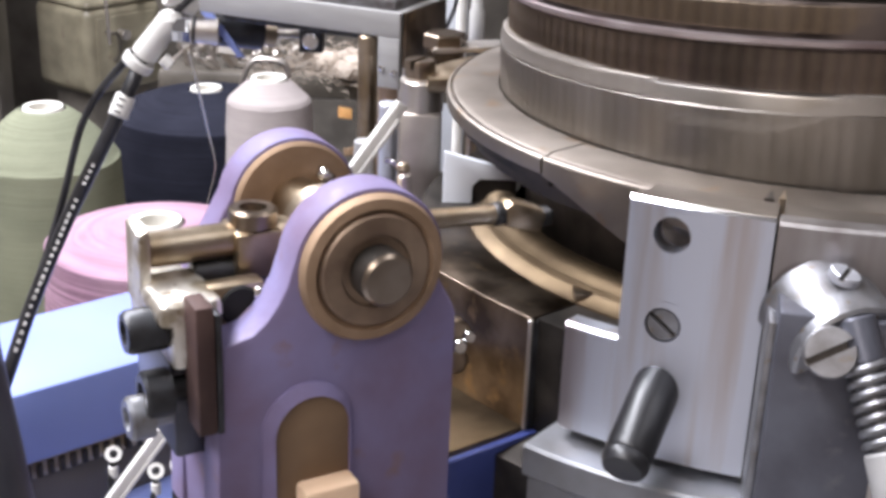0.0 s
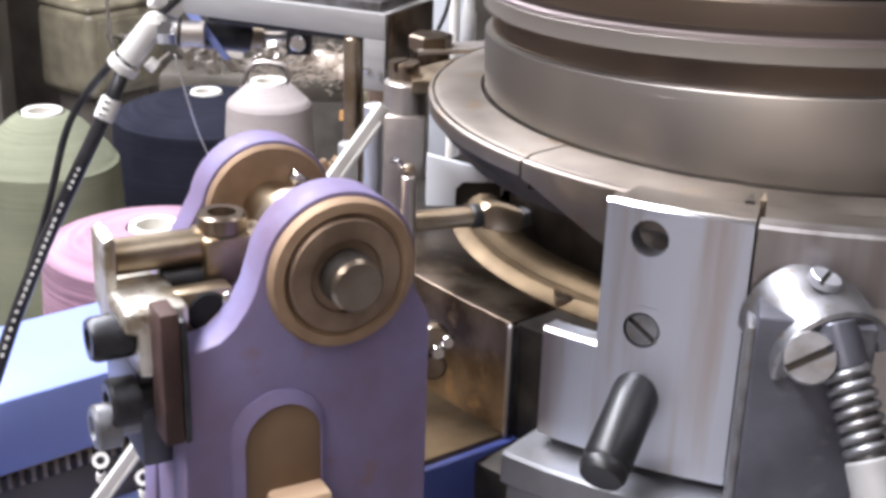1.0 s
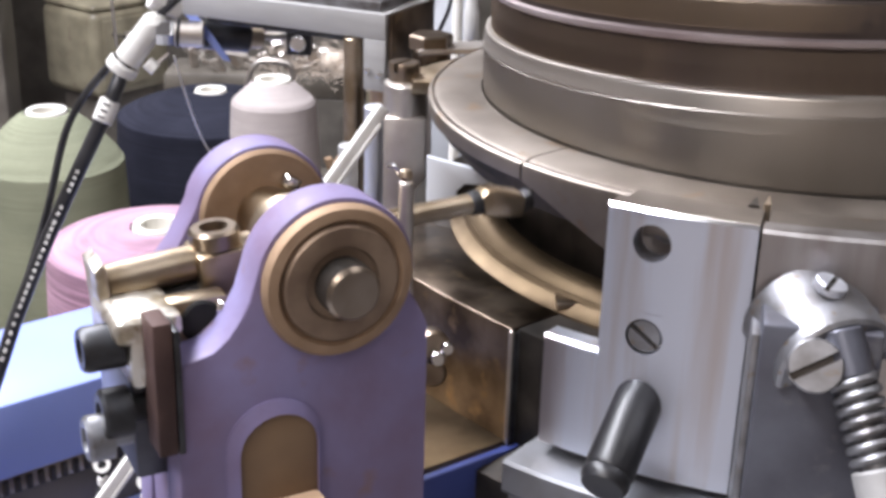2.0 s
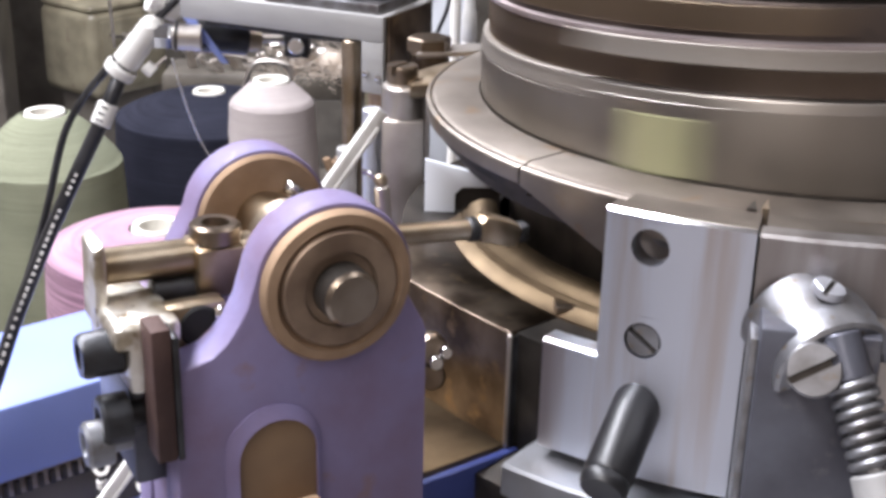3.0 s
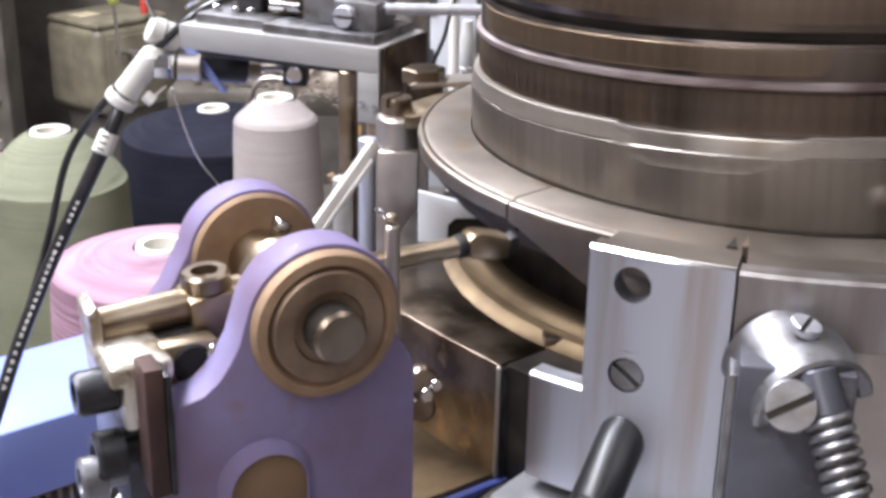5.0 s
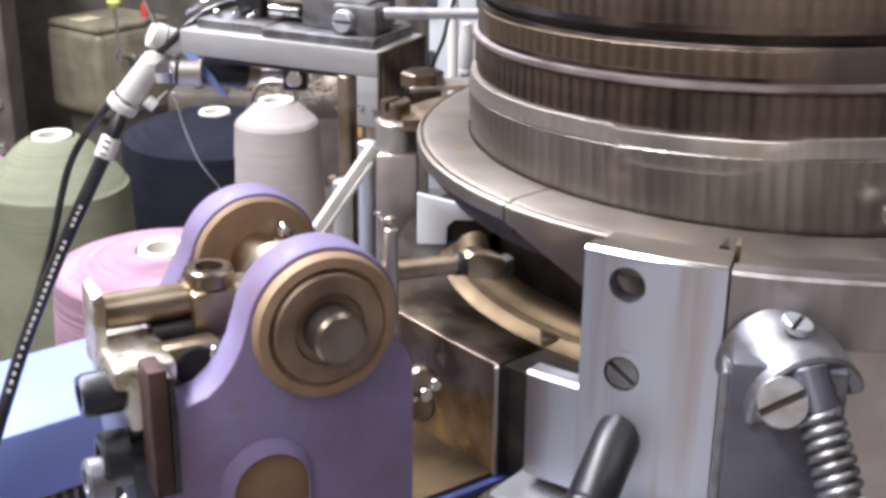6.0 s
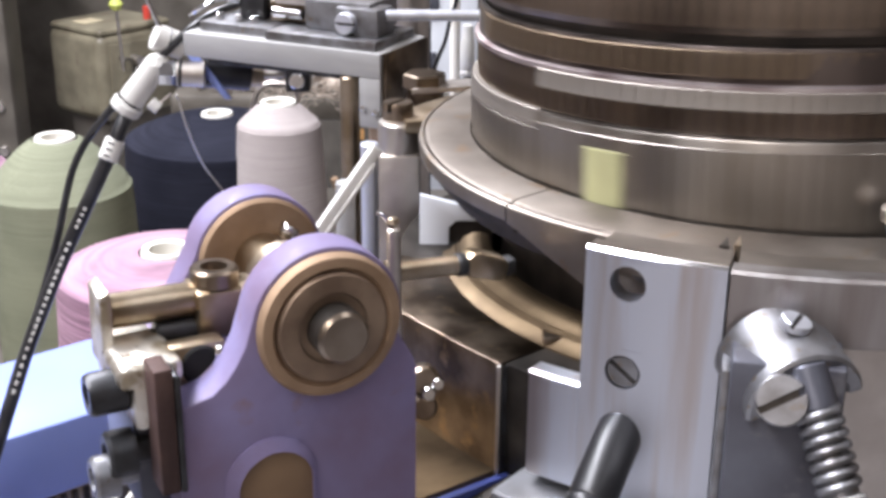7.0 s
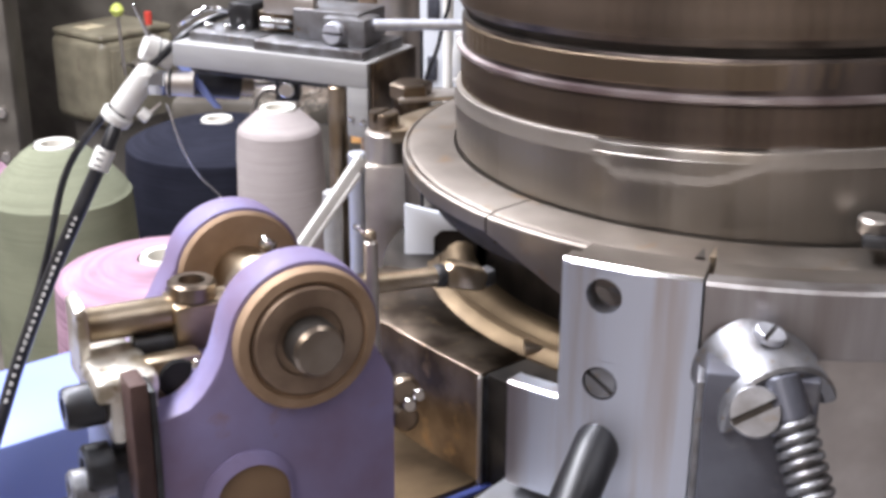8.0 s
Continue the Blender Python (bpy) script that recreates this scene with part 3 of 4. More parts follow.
slot_screw("top_screw", "bright slotted screw on the saddle", 0.0029, 0.0016, Matrix.Translation((0.0634, 0.2033, 1.1076)) @ (up - 0.25 * side).to_track_quat("Z", "Y").to_matrix().to_4x4() @ pose(0, 0, 0.0008), ALU, clamp)
slot_screw("front_screw", "slotted zinc cheese-head screw", 0.0046, 0.0030, Matrix.Translation((0.0602, 0.1940, 1.0984)) @ Vector((-0.22, -0.86, 0.42)).to_track_quat("Z", "Y").to_matrix().to_4x4() @ pose(0, 0, 0, 0, 0, 32), ZINC, clamp)
part("arm", moved(prism([(-0.0098, -0.0500), (-0.0098, 0.0020), (0.0100, 0.0020), (0.0100, -0.0500)], -0.0090, 0.0040, 0.0008), cm), ARMGREY, clamp, "dark blue-grey smooth arm")
part("arm_bevel", moved(prism([(-0.0112, -0.0500), (-0.0112, -0.0010), (-0.0097, -0.0010), (-0.0097, -0.0500)], -0.0070, 0.0040, 0.0004), cm), ZINC, clamp, "dark side of the arm")
s0, sd = Vector((0.0650, 0.1958, 1.1021)), Vector((0.0046, -0.0103, -0.0169))
part("rod", rod(s0, s0 + sd * 1.8, 0.0029, 24), SPRINGSTEEL, clamp, "zinc spring rod")
coil = []
q = sd.to_track_quat("Z", "Y")
for k in range(7 * 16 + 1):
    a = 2 * math.pi * k / 16
    coil.append(s0 + sd * (0.30 + 0.72 * k / (7 * 16)) + q @ Vector((0.0034 * math.cos(a), 0.0034 * math.sin(a), 0)))
part("spring", tube(coil, 0.00085, 8, 1), SPRINGSTEEL, clamp, "coiled steel spring")
part("upper_tube", rod(s0 - sd * 0.10, s0 + sd * 0.30, 0.0036, 28), ARMGREY, clamp, "smooth dark tube above the spring")
part("collar", rod(s0 + sd * 1.04, s0 + sd * 1.6, 0.0042, 28, 0.0046), BARGREY, clamp, "worn pale zinc collar")
edge_clip = thing("edge_clip", "dark steel clip with a knurled screw on the ring cover", "clip")
part("clip", slab([(0.0870, 0.2290), (0.1150, 0.2240), (0.1180, 0.2330), (0.0900, 0.2390)], 1.1156, 1.1180, 0.0005), BLACKSTEEL, edge_clip)
part("screw", turn([(0, 0), (0.0032, 0), (0.0034, 0.0004), (0.0034, 0.0026), (0.0029, 0.0032), (0, 0.0032)], 12, pose(0.0905, 0.2335, 1.1176)), STEEL, edge_clip)

# ---- violet bearing bracket with the rocking lever ----
BC = pose(-0.0198, 0.2065, 1.1065, 0, 0, 28)
bracket = thing("bearing_bracket", "violet enamelled iron bracket with two round bearing lugs", "machine part", BC)


def lug_outline(r, left, right, low):
    pts = [(r * math.cos(radians(a)), r * math.sin(radians(a))) for a in range(-18, 172, 6)]
    pts += [(-0.0160, -0.0016), (-0.0177, -0.0046), (-0.0198, -0.0074), (-0.0224, -0.0095), (left + 0.001, -0.0108), (left, -0.0112), (left - 0.002, low), (right, low), (right, -0.0125), (right - 0.0007, -0.0105)]
    return pts


part("front_lug", prism(lug_outline(0.0148, -0.0285, 0.0180, -0.0640), 0.0, 0.0085, 0.0007), PURPLE, bracket, "violet front plate and lug")
part("rear_lug", prism(lug_outline(0.0138, -0.0240, 0.0175, -0.0640), 0.0360, 0.0440, 0.0007), PURPLE, bracket, "violet rear lug")
part("web", box(-0.0250, 0.0165, 0.0085, 0.0360, -0.0640, -0.0260, 0.001), PURPLE, bracket, "violet web between the lugs")
m = pose(0, 0, 0, 90, 0, 0)
b = part("front_bearing", turn([(0.0139, -0.001), (0.0139, 0.0010), (0.0133, 0.0020), (0.0116, 0.0023), (0.0111, 0.0016), (0.0108, 0.0014)], 56, m), BRONZE, bracket, "bare tan metal bearing ring")
part("bearing_cap", turn([(0.0109, 0.0012), (0.0106, 0.0022), (0.0102, 0.0026), (0.0076, 0.0029), (0.0068, 0.0028), (0.0064, 0.0020), (0.0050, 0.0020)], 48, m), CAPBROWN, b, "dull brown cap")
m = pose(0, 0.0360, 0, 90, 0, 0)
part("rear_bearing", turn([(0.0130, -0.001), (0.0130, 0.0006), (0.0124, 0.0013), (0.0070, 0.0015), (0, 0.0015)], 56, m), BRONZE, bracket, "flat bare tan bearing plate")
# Side colour carries the shade; the end face keeps its steel tone.
shaft = part("shaft", rod((0, -0.0068, 0), (0, 0.0500, 0), 0.0050, 36, chamfer=0.0002), DARK, bracket, "round shaft with sides darkened for shade")
part("shaft_face", turn([(0.0049, 0.0066), (0.0049, 0.0070), (0.0043, 0.0077), (0, 0.0078)], 36, pose(0, 0, 0, 90, 0, 0)), OILYDARK, shaft, "worn steel end face with a chamfer")


def arch(x0, x1, top, low, n=14):
    cx, r = (x0 + x1) / 2, (x1 - x0) / 2
    return [(x1, low)] + [(cx + r * math.cos(math.pi * k / n), top - r + r * math.sin(math.pi * k / n)) for k in range(n + 1)] + [(x0, low)]


part("arch_plate", prism(arch(-0.0192, -0.0042, -0.0228, -0.0630), -0.0010, 0.0010, 0.0003), ARCH, bracket, "brown fibre plate in an arched recess")
outer, inner = arch(-0.0212, -0.0032, -0.0205, -0.0630), arch(-0.0190, -0.0044, -0.0230, -0.0630)
bm = bmesh.new()
loops = [[bm.verts.new((x, y, z)) for x, z in pts] for pts, y in ((outer, 0.0002), (outer, -0.0004), (inner, -0.0016), (inner, 0.0002))]
for p, q in zip(loops, loops[1:]):
    for k in range(len(p) - 1):
        bm.faces.new((p[k], p[k + 1], q[k + 1], q[k]))
part("arch_rim", bm, PURPLE, bracket, "raised violet rim of the arch")
part("stop_block", box(-0.0150, -0.0040, -0.0060, 0.0000, -0.0600, -0.0402, 0.001), TAN, bracket, "pale tan stop block")

end_block = thing("end_block", "worn nickel-plated end block bolted beside the violet bracket", "machine part", BC)
part("block", box(-0.0352, -0.0262, 0.0050, 0.0330, -0.0165, -0.0055, 0.0014), WORN, end_block, "worn shiny block")
part("worn_shoulder", box(-0.0374, -0.0256, 0.0050, 0.0215, -0.0085, -0.0034, 0.0018, 3), WORN, end_block, "rounded cream-bright shoulder")
part("glint_screw", turn([(0, 0), (0.0015, 0), (0.0014, 0.0008), (0.0007, 0.0012), (0, 0.0012)], 14, pose(-0.0178, 0.0085, -0.0055, 90, 0, 0)), CHROME, end_block, "small bright screw")
part("rust_plate", box(-0.0328, -0.0294, -0.0010, 0.0060, -0.0268, -0.0022, 0.0005), RUST, end_block, "rust-brown fibre plate")
part("backing", box(-0.0293, -0.0281, -0.0008, 0.0060, -0.0270, -0.0040, 0.0003), BLACKSTEEL, end_block, "black backing strip")
part("lower_body", box(-0.0344, -0.0264, 0.0090, 0.0330, -0.0360, -0.0166, 0.0008), ARMGREY, end_block, "blue-grey lower body")
part("filler", box(-0.0275, -0.0165, 0.0090, 0.0140, -0.0250, -0.0034, 0.001), OILY, end_block, "brassy cheek round the bore")
# No hole is cut; the black disc paints the bore's shade.
part("hole", rod((-0.0215, 0.0085, -0.0075), (-0.0215, 0.0120, -0.0075), 0.0038, 24), BORE, end_block, "solid black disc for the bore's shade")
for x, y, z, r, h, mt, lb in ((-0.0355, 0.0100, -0.0095, 0.0040, 0.0068, BLACKSTEEL, "black oxide socket cap screw"), (-0.0352, 0.0085, -0.0215, 0.0045, 0.0050, BLACKSTEEL, "oily black socket cap screw"), (-0.0385, 0.0090, -0.0258, 0.0041, 0.0044, ZINC, "bright zinc cap screw")):
    cap_screw("cap_screw", lb + " in the end block", r, h, BC @ pose(x, y, z, 0, -90, 0), mt)

lever = thing("rocker_lever", "steel rocking lever with a clamped rod and flat finger", "machine part", BC)
part("hub", rod((0, 0.0230, 0), (0, 0.0355, 0), 0.0060, 32), OILY, lever, "round hub on the shaft")
part("boss", rod((0.0, 0.0100, 0.0), (0.0, 0.0230, 0.0), 0.0085, 32), OILY, lever)
slot_screw("grub_screw", "small bright grub screw", 0.0020, 0.0016, pose(0.0045, 0.0320, 0.0062, 0, 35, 0), CHROME, lever)
part("end_plate", prism([(-0.0374, -0.0090), (-0.0352, -0.0090), (-0.0352, 0.0045), (-0.0358, 0.0060), (-0.0374, 0.0052)], 0.0158, 0.0246, 0.0005), WORN, lever, "thin worn end plate")
part("sleeve", rod((-0.0352, 0.0200, 0.0005), (-0.0080, 0.0200, 0.0005), 0.0033, 28), OILY, lever, "thick polished steel sleeve")
part("long_rod", rod((-0.0090, 0.0200, 0.0009), (0.0385, 0.0200, -0.0016), 0.0021, 24), OILY, lever, "thin oily steel rod")
part("lower_bar", rod((-0.0270, 0.0190, -0.0050), (-0.0050, 0.0190, -0.0050), 0.0026, 24), BLACKSTEEL, lever, "dark lower bar")
part("clamp_body", box(-0.0195, -0.0105, 0.0150, 0.0250, -0.0060, 0.0030, 0.0008), OILY, lever)
part("washer", turn([(0.0032, -0.0009), (0.0036, -0.0009), (0.0036, 0.0009), (0.0032, 0.0009), (0.0032, -0.0009)], 24, pose(-0.0180, 0.0200, 0.0005, 0, 90, 0)), CHROME, lever, "bright clip ring")
cap_screw("clamp_bolt", "shiny socket bolt", 0.0046, 0.0032, pose(-0.0148, 0.0200, 0.0032), OILYDARK, lever)
part("rod_collar", rod((0.0368, 0.0200, -0.0015), (0.0392, 0.0200, -0.0016), 0.0025, 20), BLACKSTEEL, lever, "dark collar at the rod end")
part("finger", prism([(0.0390, -0.0038), (0.0388, 0.0004), (0.0400, 0.0013), (0.0420, 0.0012), (0.0478, -0.0010), (0.0486, -0.0022), (0.0478, -0.0058), (0.0455, -0.0056)], 0.0175, 0.0222, 0.0007), OILY, lever, "flat wedge-shaped finger")
part("finger_tip", prism([(0.0478, -0.0020), (0.0505, -0.0014), (0.0508, -0.0048), (0.0480, -0.0054)], 0.0180, 0.0216, 0.0005), BLACKSTEEL, lever, "black hooked tip")

# guide wire standing beside the bracket
guide = thing("guide_finger", "upright taupe steel guide finger with a bright rounded tip", "machine part", pose(-0.0087, 0.2240, 1.0700))
part("stem", rod((0.0010, 0, -0.0600), (0.0, 0, 0.0488), 0.0014, 16), STEEL, guide)
part("tip", turn([(0, -0.0014), (0.0010, -0.0008), (0.0013, 0), (0.0010, 0.0009), (0, 0.0014)], 16, pose(0, -0.0002, 0.0498)), OILY, guide, "bright rounded tip")
part("hook", tube([(0.0, 0.0008, 0.0470), (-0.0010, 0.0012, 0.0495), (-0.0022, 0.0014, 0.0508), (-0.0034, 0.0014, 0.0512)], 0.0005, 8), CHROME, guide, "thin bright wire")

# ---- posts, arm and bar behind ----
post = thing("square_post", "taupe ground steel square post carrying a clamp arm", "machine part")
part("column", box(-0.0190, -0.0066, 0.3560, 0.3700, 0.95, 1.0925, 0.0008), STEEL, post, "ground steel column")
part("collar", turn([(0.0065, 1.0925), (0.0065, 1.1010), (0.0060, 1.1016), (0.0040, 1.1020), (0, 1.1020)], 32, pose(-0.0128, 0.3630, 0)), STEEL, post, "round collar")
slot_screw("stud", "slotted round stud", 0.0046, 0.0050, pose(-0.0135, 0.3640, 1.1020, 0, 0, 60), OILYDARK, post)
arm = thing("bolted_holder", "brown oily steel arm bolted down with a hexagon bolt", "machine part")
part("lever_arm", slab([(-0.0110, 0.3560), (0.0000, 0.3580), (0.0060, 0.3660), (0.0230, 0.3800), (0.0300, 0.4000), (0.0150, 0.4000), (0.0040, 0.3900), (-0.0060, 0.3780), (-0.0130, 0.3680)], 1.0990, 1.1032, 0.0006), OILY, arm)
part("upper_strip", slab([(-0.0100, 0.3850), (0.0300, 0.3980), (0.0300, 0.4080), (-0.0080, 0.3960)], 1.1036, 1.1054, 0.0004), STEEL, arm)
part("spacer", rod((-0.0062, 0.3930, 1.0980), (-0.0062, 0.3930, 1.1045), 0.0062, 24), BLOCKSTEEL, arm)
part("hex_bolt", hexagon(0.0069, 0.0044, pose(-0.0062, 0.3930, 1.1045, 0, 0, 12)), OILYDARK, arm, "hexagon bolt head")

bar = thing("cross_bar", "satin steel cross bar with a downturned end", "machine part", pose(-0.0207, 0.4005, 1.1085, 0, 0, -25.2))
part("beam", box(-0.0770, 0.0, 0.0, 0.0330, -0.0040, 0.0043, 0.0004), BARGREY, bar, "machined flat beam")
part("drop_leg", box(-0.0078, 0.0, 0.0, 0.0030, -0.0205, -0.0040, 0.0003), BARGREY, bar, "downturned leg")
part("slot_strip", box(-0.0700, -0.0080, 0.0040, 0.0280, -0.0065, -0.0040, 0.0003), BLACKSTEEL, bar, "dark slot strip")
# End plate takes a darker steel than the beam.
part("dark_end", box(0.0002, 0.0016, 0.0015, 0.0320, -0.0135, 0.0042, 0.0003), BLOCKSTEEL, bar, "darker end plate")
part("top_plate", box(-0.0450, -0.0030, 0.0025, 0.0310, 0.0043, 0.0074, 0.0004), SPRINGSTEEL, bar)
part("top_rail", box(-0.0740, -0.0460, 0.0060, 0.0310, 0.0043, 0.0074, 0.0004), ZINC, bar)
for x, y, z in ((-0.0060, -0.0006, -0.0140), (-0.0016, -0.0006, -0.0150)):
    part("rivet", turn([(0, -0.0005), (0.0011, -0.0005), (0.0009, 0.0004), (0, 0.0007)], 14, pose(x, y, z, 90, 0, 0)), CHROME, bar, "bright rivet")

slide = thing("slide_unit", "steel slide unit with black block on the cross bar", "machine part", pose(-0.0207, 0.4005, 1.1160, 0, 0, -25.2))
part("carriage", box(-0.0350, -0.0100, 0.0120, 0.0320, 0.0, 0.0100, 0.0006), ZINC, slide)
part("black_block", box(-0.0640, -0.0540, 0.0160, 0.0300, 0.0, 0.0090, 0.0008), BLACK, slide, "black plastic block")
part("grey_block", box(-0.0530, -0.0370, 0.0180, 0.0300, 0.0, 0.0070, 0.0006), OILYDARK, slide)
part("hinge_pin", rod((-0.0500, 0.0160, 0.0035), (-0.0380, 0.0160, 0.0035), 0.0018, 16), CHROME, slide)
part("lever_tab", box(-0.0480, -0.0280, 0.0140, 0.0175, 0.0070, 0.0130, 0.0005), STEEL, slide)
for sx in (-0.0700, -0.0620, -0.0560):
    part("set_screw", turn([(0, 0), (0.0016, 0), (0.0016, 0.0018), (0.0008, 0.0022), (0, 0.0016)], 14, pose(sx, 0.0130, -0.0001)), CHROME, slide)
part("wire", tube([(-0.0640, 0.0160, 0.0060), (-0.0680, 0.0100, 0.0075), (-0.0740, 0.0060, 0.0040), (-0.0790, 0.0080, 0.0010)], 0.0009, 8), CHROME, slide)
part("clamp_head", box(-0.0210, -0.0050, 0.0080, 0.0200, 0.0000, 0.0090, 0.0006), SPRINGSTEEL, slide)
part("push_rod", rod((-0.0052, 0.0140, 0.0066), (0.0620, 0.0660, 0.0036), 0.0019, 20), ALU, slide, "polished push rod")
slot_screw("clamp_screw", "bright clamp screw", 0.0036, 0.0030, pose(-0.0160, 0.0080, 0.0042, 90, 0, 0), ALU, slide)

for x, y, r, top, mt, lb in ((-0.0310, 0.4080, 0.0033, 1.1040, OILY, "brassy steel guide column under the bar"), (-0.0232, 0.3850, 0.0030, 1.0880, ALU, "polished steel guide column under the bar"), (-0.0300, 0.3700, 0.0030, 1.0800, BARGREY, "satin guide column beside the post")):
    t = thing("guide_column", lb, "column", group="guide columns")
    part("column", rod((x, y, 0.95), (x, y, top), r, 24), mt, t)
far_col = thing("machine_column", "thick steel column with a thin rod behind the cross bar", "column")
part("column", rod((-0.0153, 0.520, 0.0), (-0.0153, 0.520, 1.5), 0.0087, 32), STEEL, far_col)
part("side_rod", rod((-0.0272, 0.535, 0.0), (-0.0272, 0.535, 1.5), 0.0058, 24), CAPBROWN, far_col, "dull brown side column")

strip = thing("guide_strip", "long white plastic guide strip running slantwise behind the bracket", "strip")
sp, sq = Vector((-0.0178, 0.3330, 1.1020)), Vector((-0.0960, 0.3000, 0.9930))
d = (sq - sp).normalized()
sm = Matrix.Translation(sp) @ d.to_track_quat("Z", "Y").to_matrix().to_4x4()
part("strip", moved(box(-0.0012, 0.0012, -0.0017, 0.0017, 0, (sq - sp).length, 0.0003), sm), WHITEP, strip)
part("edge", moved(box(0.0012, 0.0019, -0.0021, -0.0009, 0.004, (sq - sp).length, 0.0003), sm), WHITEP, strip, "raised edge of the strip")

back_panel = thing("pale_panel", "pale blue-grey sheet panel with a dark sheet for the opening under the ring", "panel")
part("sheet", prism([(-0.0060, 1.0500), (-0.0060, 1.0915), (0.0080, 1.0880), (0.0140, 1.0860), (0.0140, 1.0840), (0.0040, 1.0840), (0.0020, 1.0820), (0.0020, 1.0500)], 0.3240, 0.3260, 0.0003), LAMP_WHITE, back_panel)
# Dark sheet stands in for the shaded opening; nothing is cut through.
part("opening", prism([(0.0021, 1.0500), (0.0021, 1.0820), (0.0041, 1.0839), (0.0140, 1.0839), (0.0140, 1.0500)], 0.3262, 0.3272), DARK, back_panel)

# ---- pneumatic hose, elbow and cylinder ----
hose = thing("air_hose", "black air hose with white printing and a marker sleeve", "hose")
hp = [Vector(p) for p in ((-0.1140, 0.447, 1.0838), (-0.1202, 0.44, 1.0682), (-0.1421, 0.44, 1.0256), (-0.1570, 0.437, 0.9924), (-0.1660, 0.433, 0.9680), (-0.1790, 0.428, 0.9330), (-0.2000, 0.420, 0.8800), (-0.2300, 0.400, 0.8000))]
part("hose", tube(hp, 0.0027, 16), BLACK, hose)
dv = (hp[1] - hp[0]).normalized()
part("marker_sleeve", rod(hp[1] - dv * 0.0042, hp[1] + dv * 0.0042, 0.0036, 20), WHITEP, hose, "white cable marker sleeve")
for k in range(3):
    p = hp[1] + dv * (-0.0024 + 0.0024 * k) + Vector((0, -0.0035, 0.0012))
    part("marker_print", moved(box(-0.0014, 0.0014, -0.0002, 0.0002, -0.0003, 0.0003, 0), Matrix.Translation(p) @ pose(0, 0, 0, -15, 25, 0)), BLACK, hose)
random.seed(4)
for s0, s1 in ((0.32, 0.44), (0.52, 0.56), (0.60, 1.02), (1.05, 1.24)):
    a, b, c = hp[1], hp[2], hp[3]
    s = s0
    while s < s1:
        w = random.uniform(0.0012, 0.0022)
        p = a.lerp(b, s * 1.62) if s < 0.617 else b.lerp(c, (s - 0.617) * 2.4) if s < 1.033 else c.lerp(hp[4], (s - 1.033) * 4)
        dd = (b - a).normalized() if s < 0.617 else (c - b).normalized() if s < 1.033 else (hp[4] - c).normalized()
        mm = Matrix.Translation(p + Vector((0.0006, -0.00255, 0.0009))) @ dd.to_track_quat("Z", "Y").to_matrix().to_4x4()
        part("print_mark", moved(box(-0.00055, 0.00055, -0.0006, 0.0006, 0, w * 0.8, 0), mm), WHITEP, hose, smooth=False)
        s += 0.034
elbow = thing("hose_elbow", "white plastic elbow fitting with nickel hexagon connectors", "fitting")
part("socket", rod((-0.1133, 0.4470, 1.0850), (-0.1030, 0.4470, 1.0985), 0.0048, 24, 0.0043), WHITEP, elbow, "white elbow body")
part("bend", turn([(0, -0.0044), (0.0031, -0.0031), (0.0044, 0), (0.0031, 0.0031), (0, 0.0044)], 20, pose(-0.1028, 0.4470, 1.0984)), WHITEP, elbow, "rounded elbow bend")
part("release_ring", rod((-0.1163, 0.4470, 1.0811), (-0.1141, 0.4470, 1.0840), 0.0058, 28), WHITEP, elbow, "white release ring")
nut_m = Vector((1, 0.1, -0.05)).to_track_quat("Z", "Y").to_matrix().to_4x4()
part("hex_nut", hexagon(0.0046, 0.0065, Matrix.Translation((-0.1020, 0.4460, 1.0955)) @ nut_m), CHROME, elbow, "nickel hexagon nut")
part("thread", rod((-0.0960, 0.4466, 1.0952), (-0.0860, 0.4476, 1.0946), 0.0046, 24), STEEL, elbow)
part("lock_ring", rod((-0.0952, 0.4467, 1.0951), (-0.0940, 0.4468, 1.0950), 0.0051, 24), BLACKSTEEL, elbow, "dark seal ring")
part("stub", rod((-0.1040, 0.4490, 1.1080), (-0.0945, 0.4530, 1.1032), 0.0049, 24), WHITEP, elbow, "white upper fitting")
part("stub_ring", rod((-0.1004, 0.4505, 1.1062), (-0.0996, 0.4509, 1.1058), 0.0051, 24), BLACKSTEEL, elbow, "dark parting ring")
part("needle_valve", rod((-0.1008, 0.4490, 1.1095), (-0.1062, 0.4480, 1.1235), 0.0009, 10, 0.0006), CHROME, elbow)
part("drain", rod((-0.1060, 0.4450, 1.0850), (-0.1030, 0.4450, 1.0822), 0.0024, 14), WHITEP, elbow)
part("drain_pin", rod((-0.1030, 0.4450, 1.0840), (-0.0985, 0.4460, 1.0880), 0.0006, 8), STEEL, elbow)
cyl = thing("air_cylinder", "black air cylinder on a blue angle bracket under the bar", "cylinder", pose(-0.0035, 0, 0.0030))
part("body", rod((-0.0860, 0.4560, 1.0910), (-0.0690, 0.4620, 1.0885), 0.0062, 28), BLACK, cyl)
part("nose", rod((-0.0700, 0.4615, 1.0885), (-0.0650, 0.4640, 1.0880), 0.0045, 24), OILY, cyl)
part("piston_rod", rod((-0.0650, 0.4640, 1.0880), (-0.0520, 0.4700, 1.0870), 0.0016, 16), STEEL, cyl)
part("fork", box(-0.0560, -0.0470, 0.4640, 0.4740, 1.0810, 1.0930, 0.0008), BLACKSTEEL, cyl)
part("fork_pin", rod((-0.0515, 0.4610, 1.0860), (-0.0515, 0.4760, 1.0860), 0.0030, 20), CHROME, cyl)
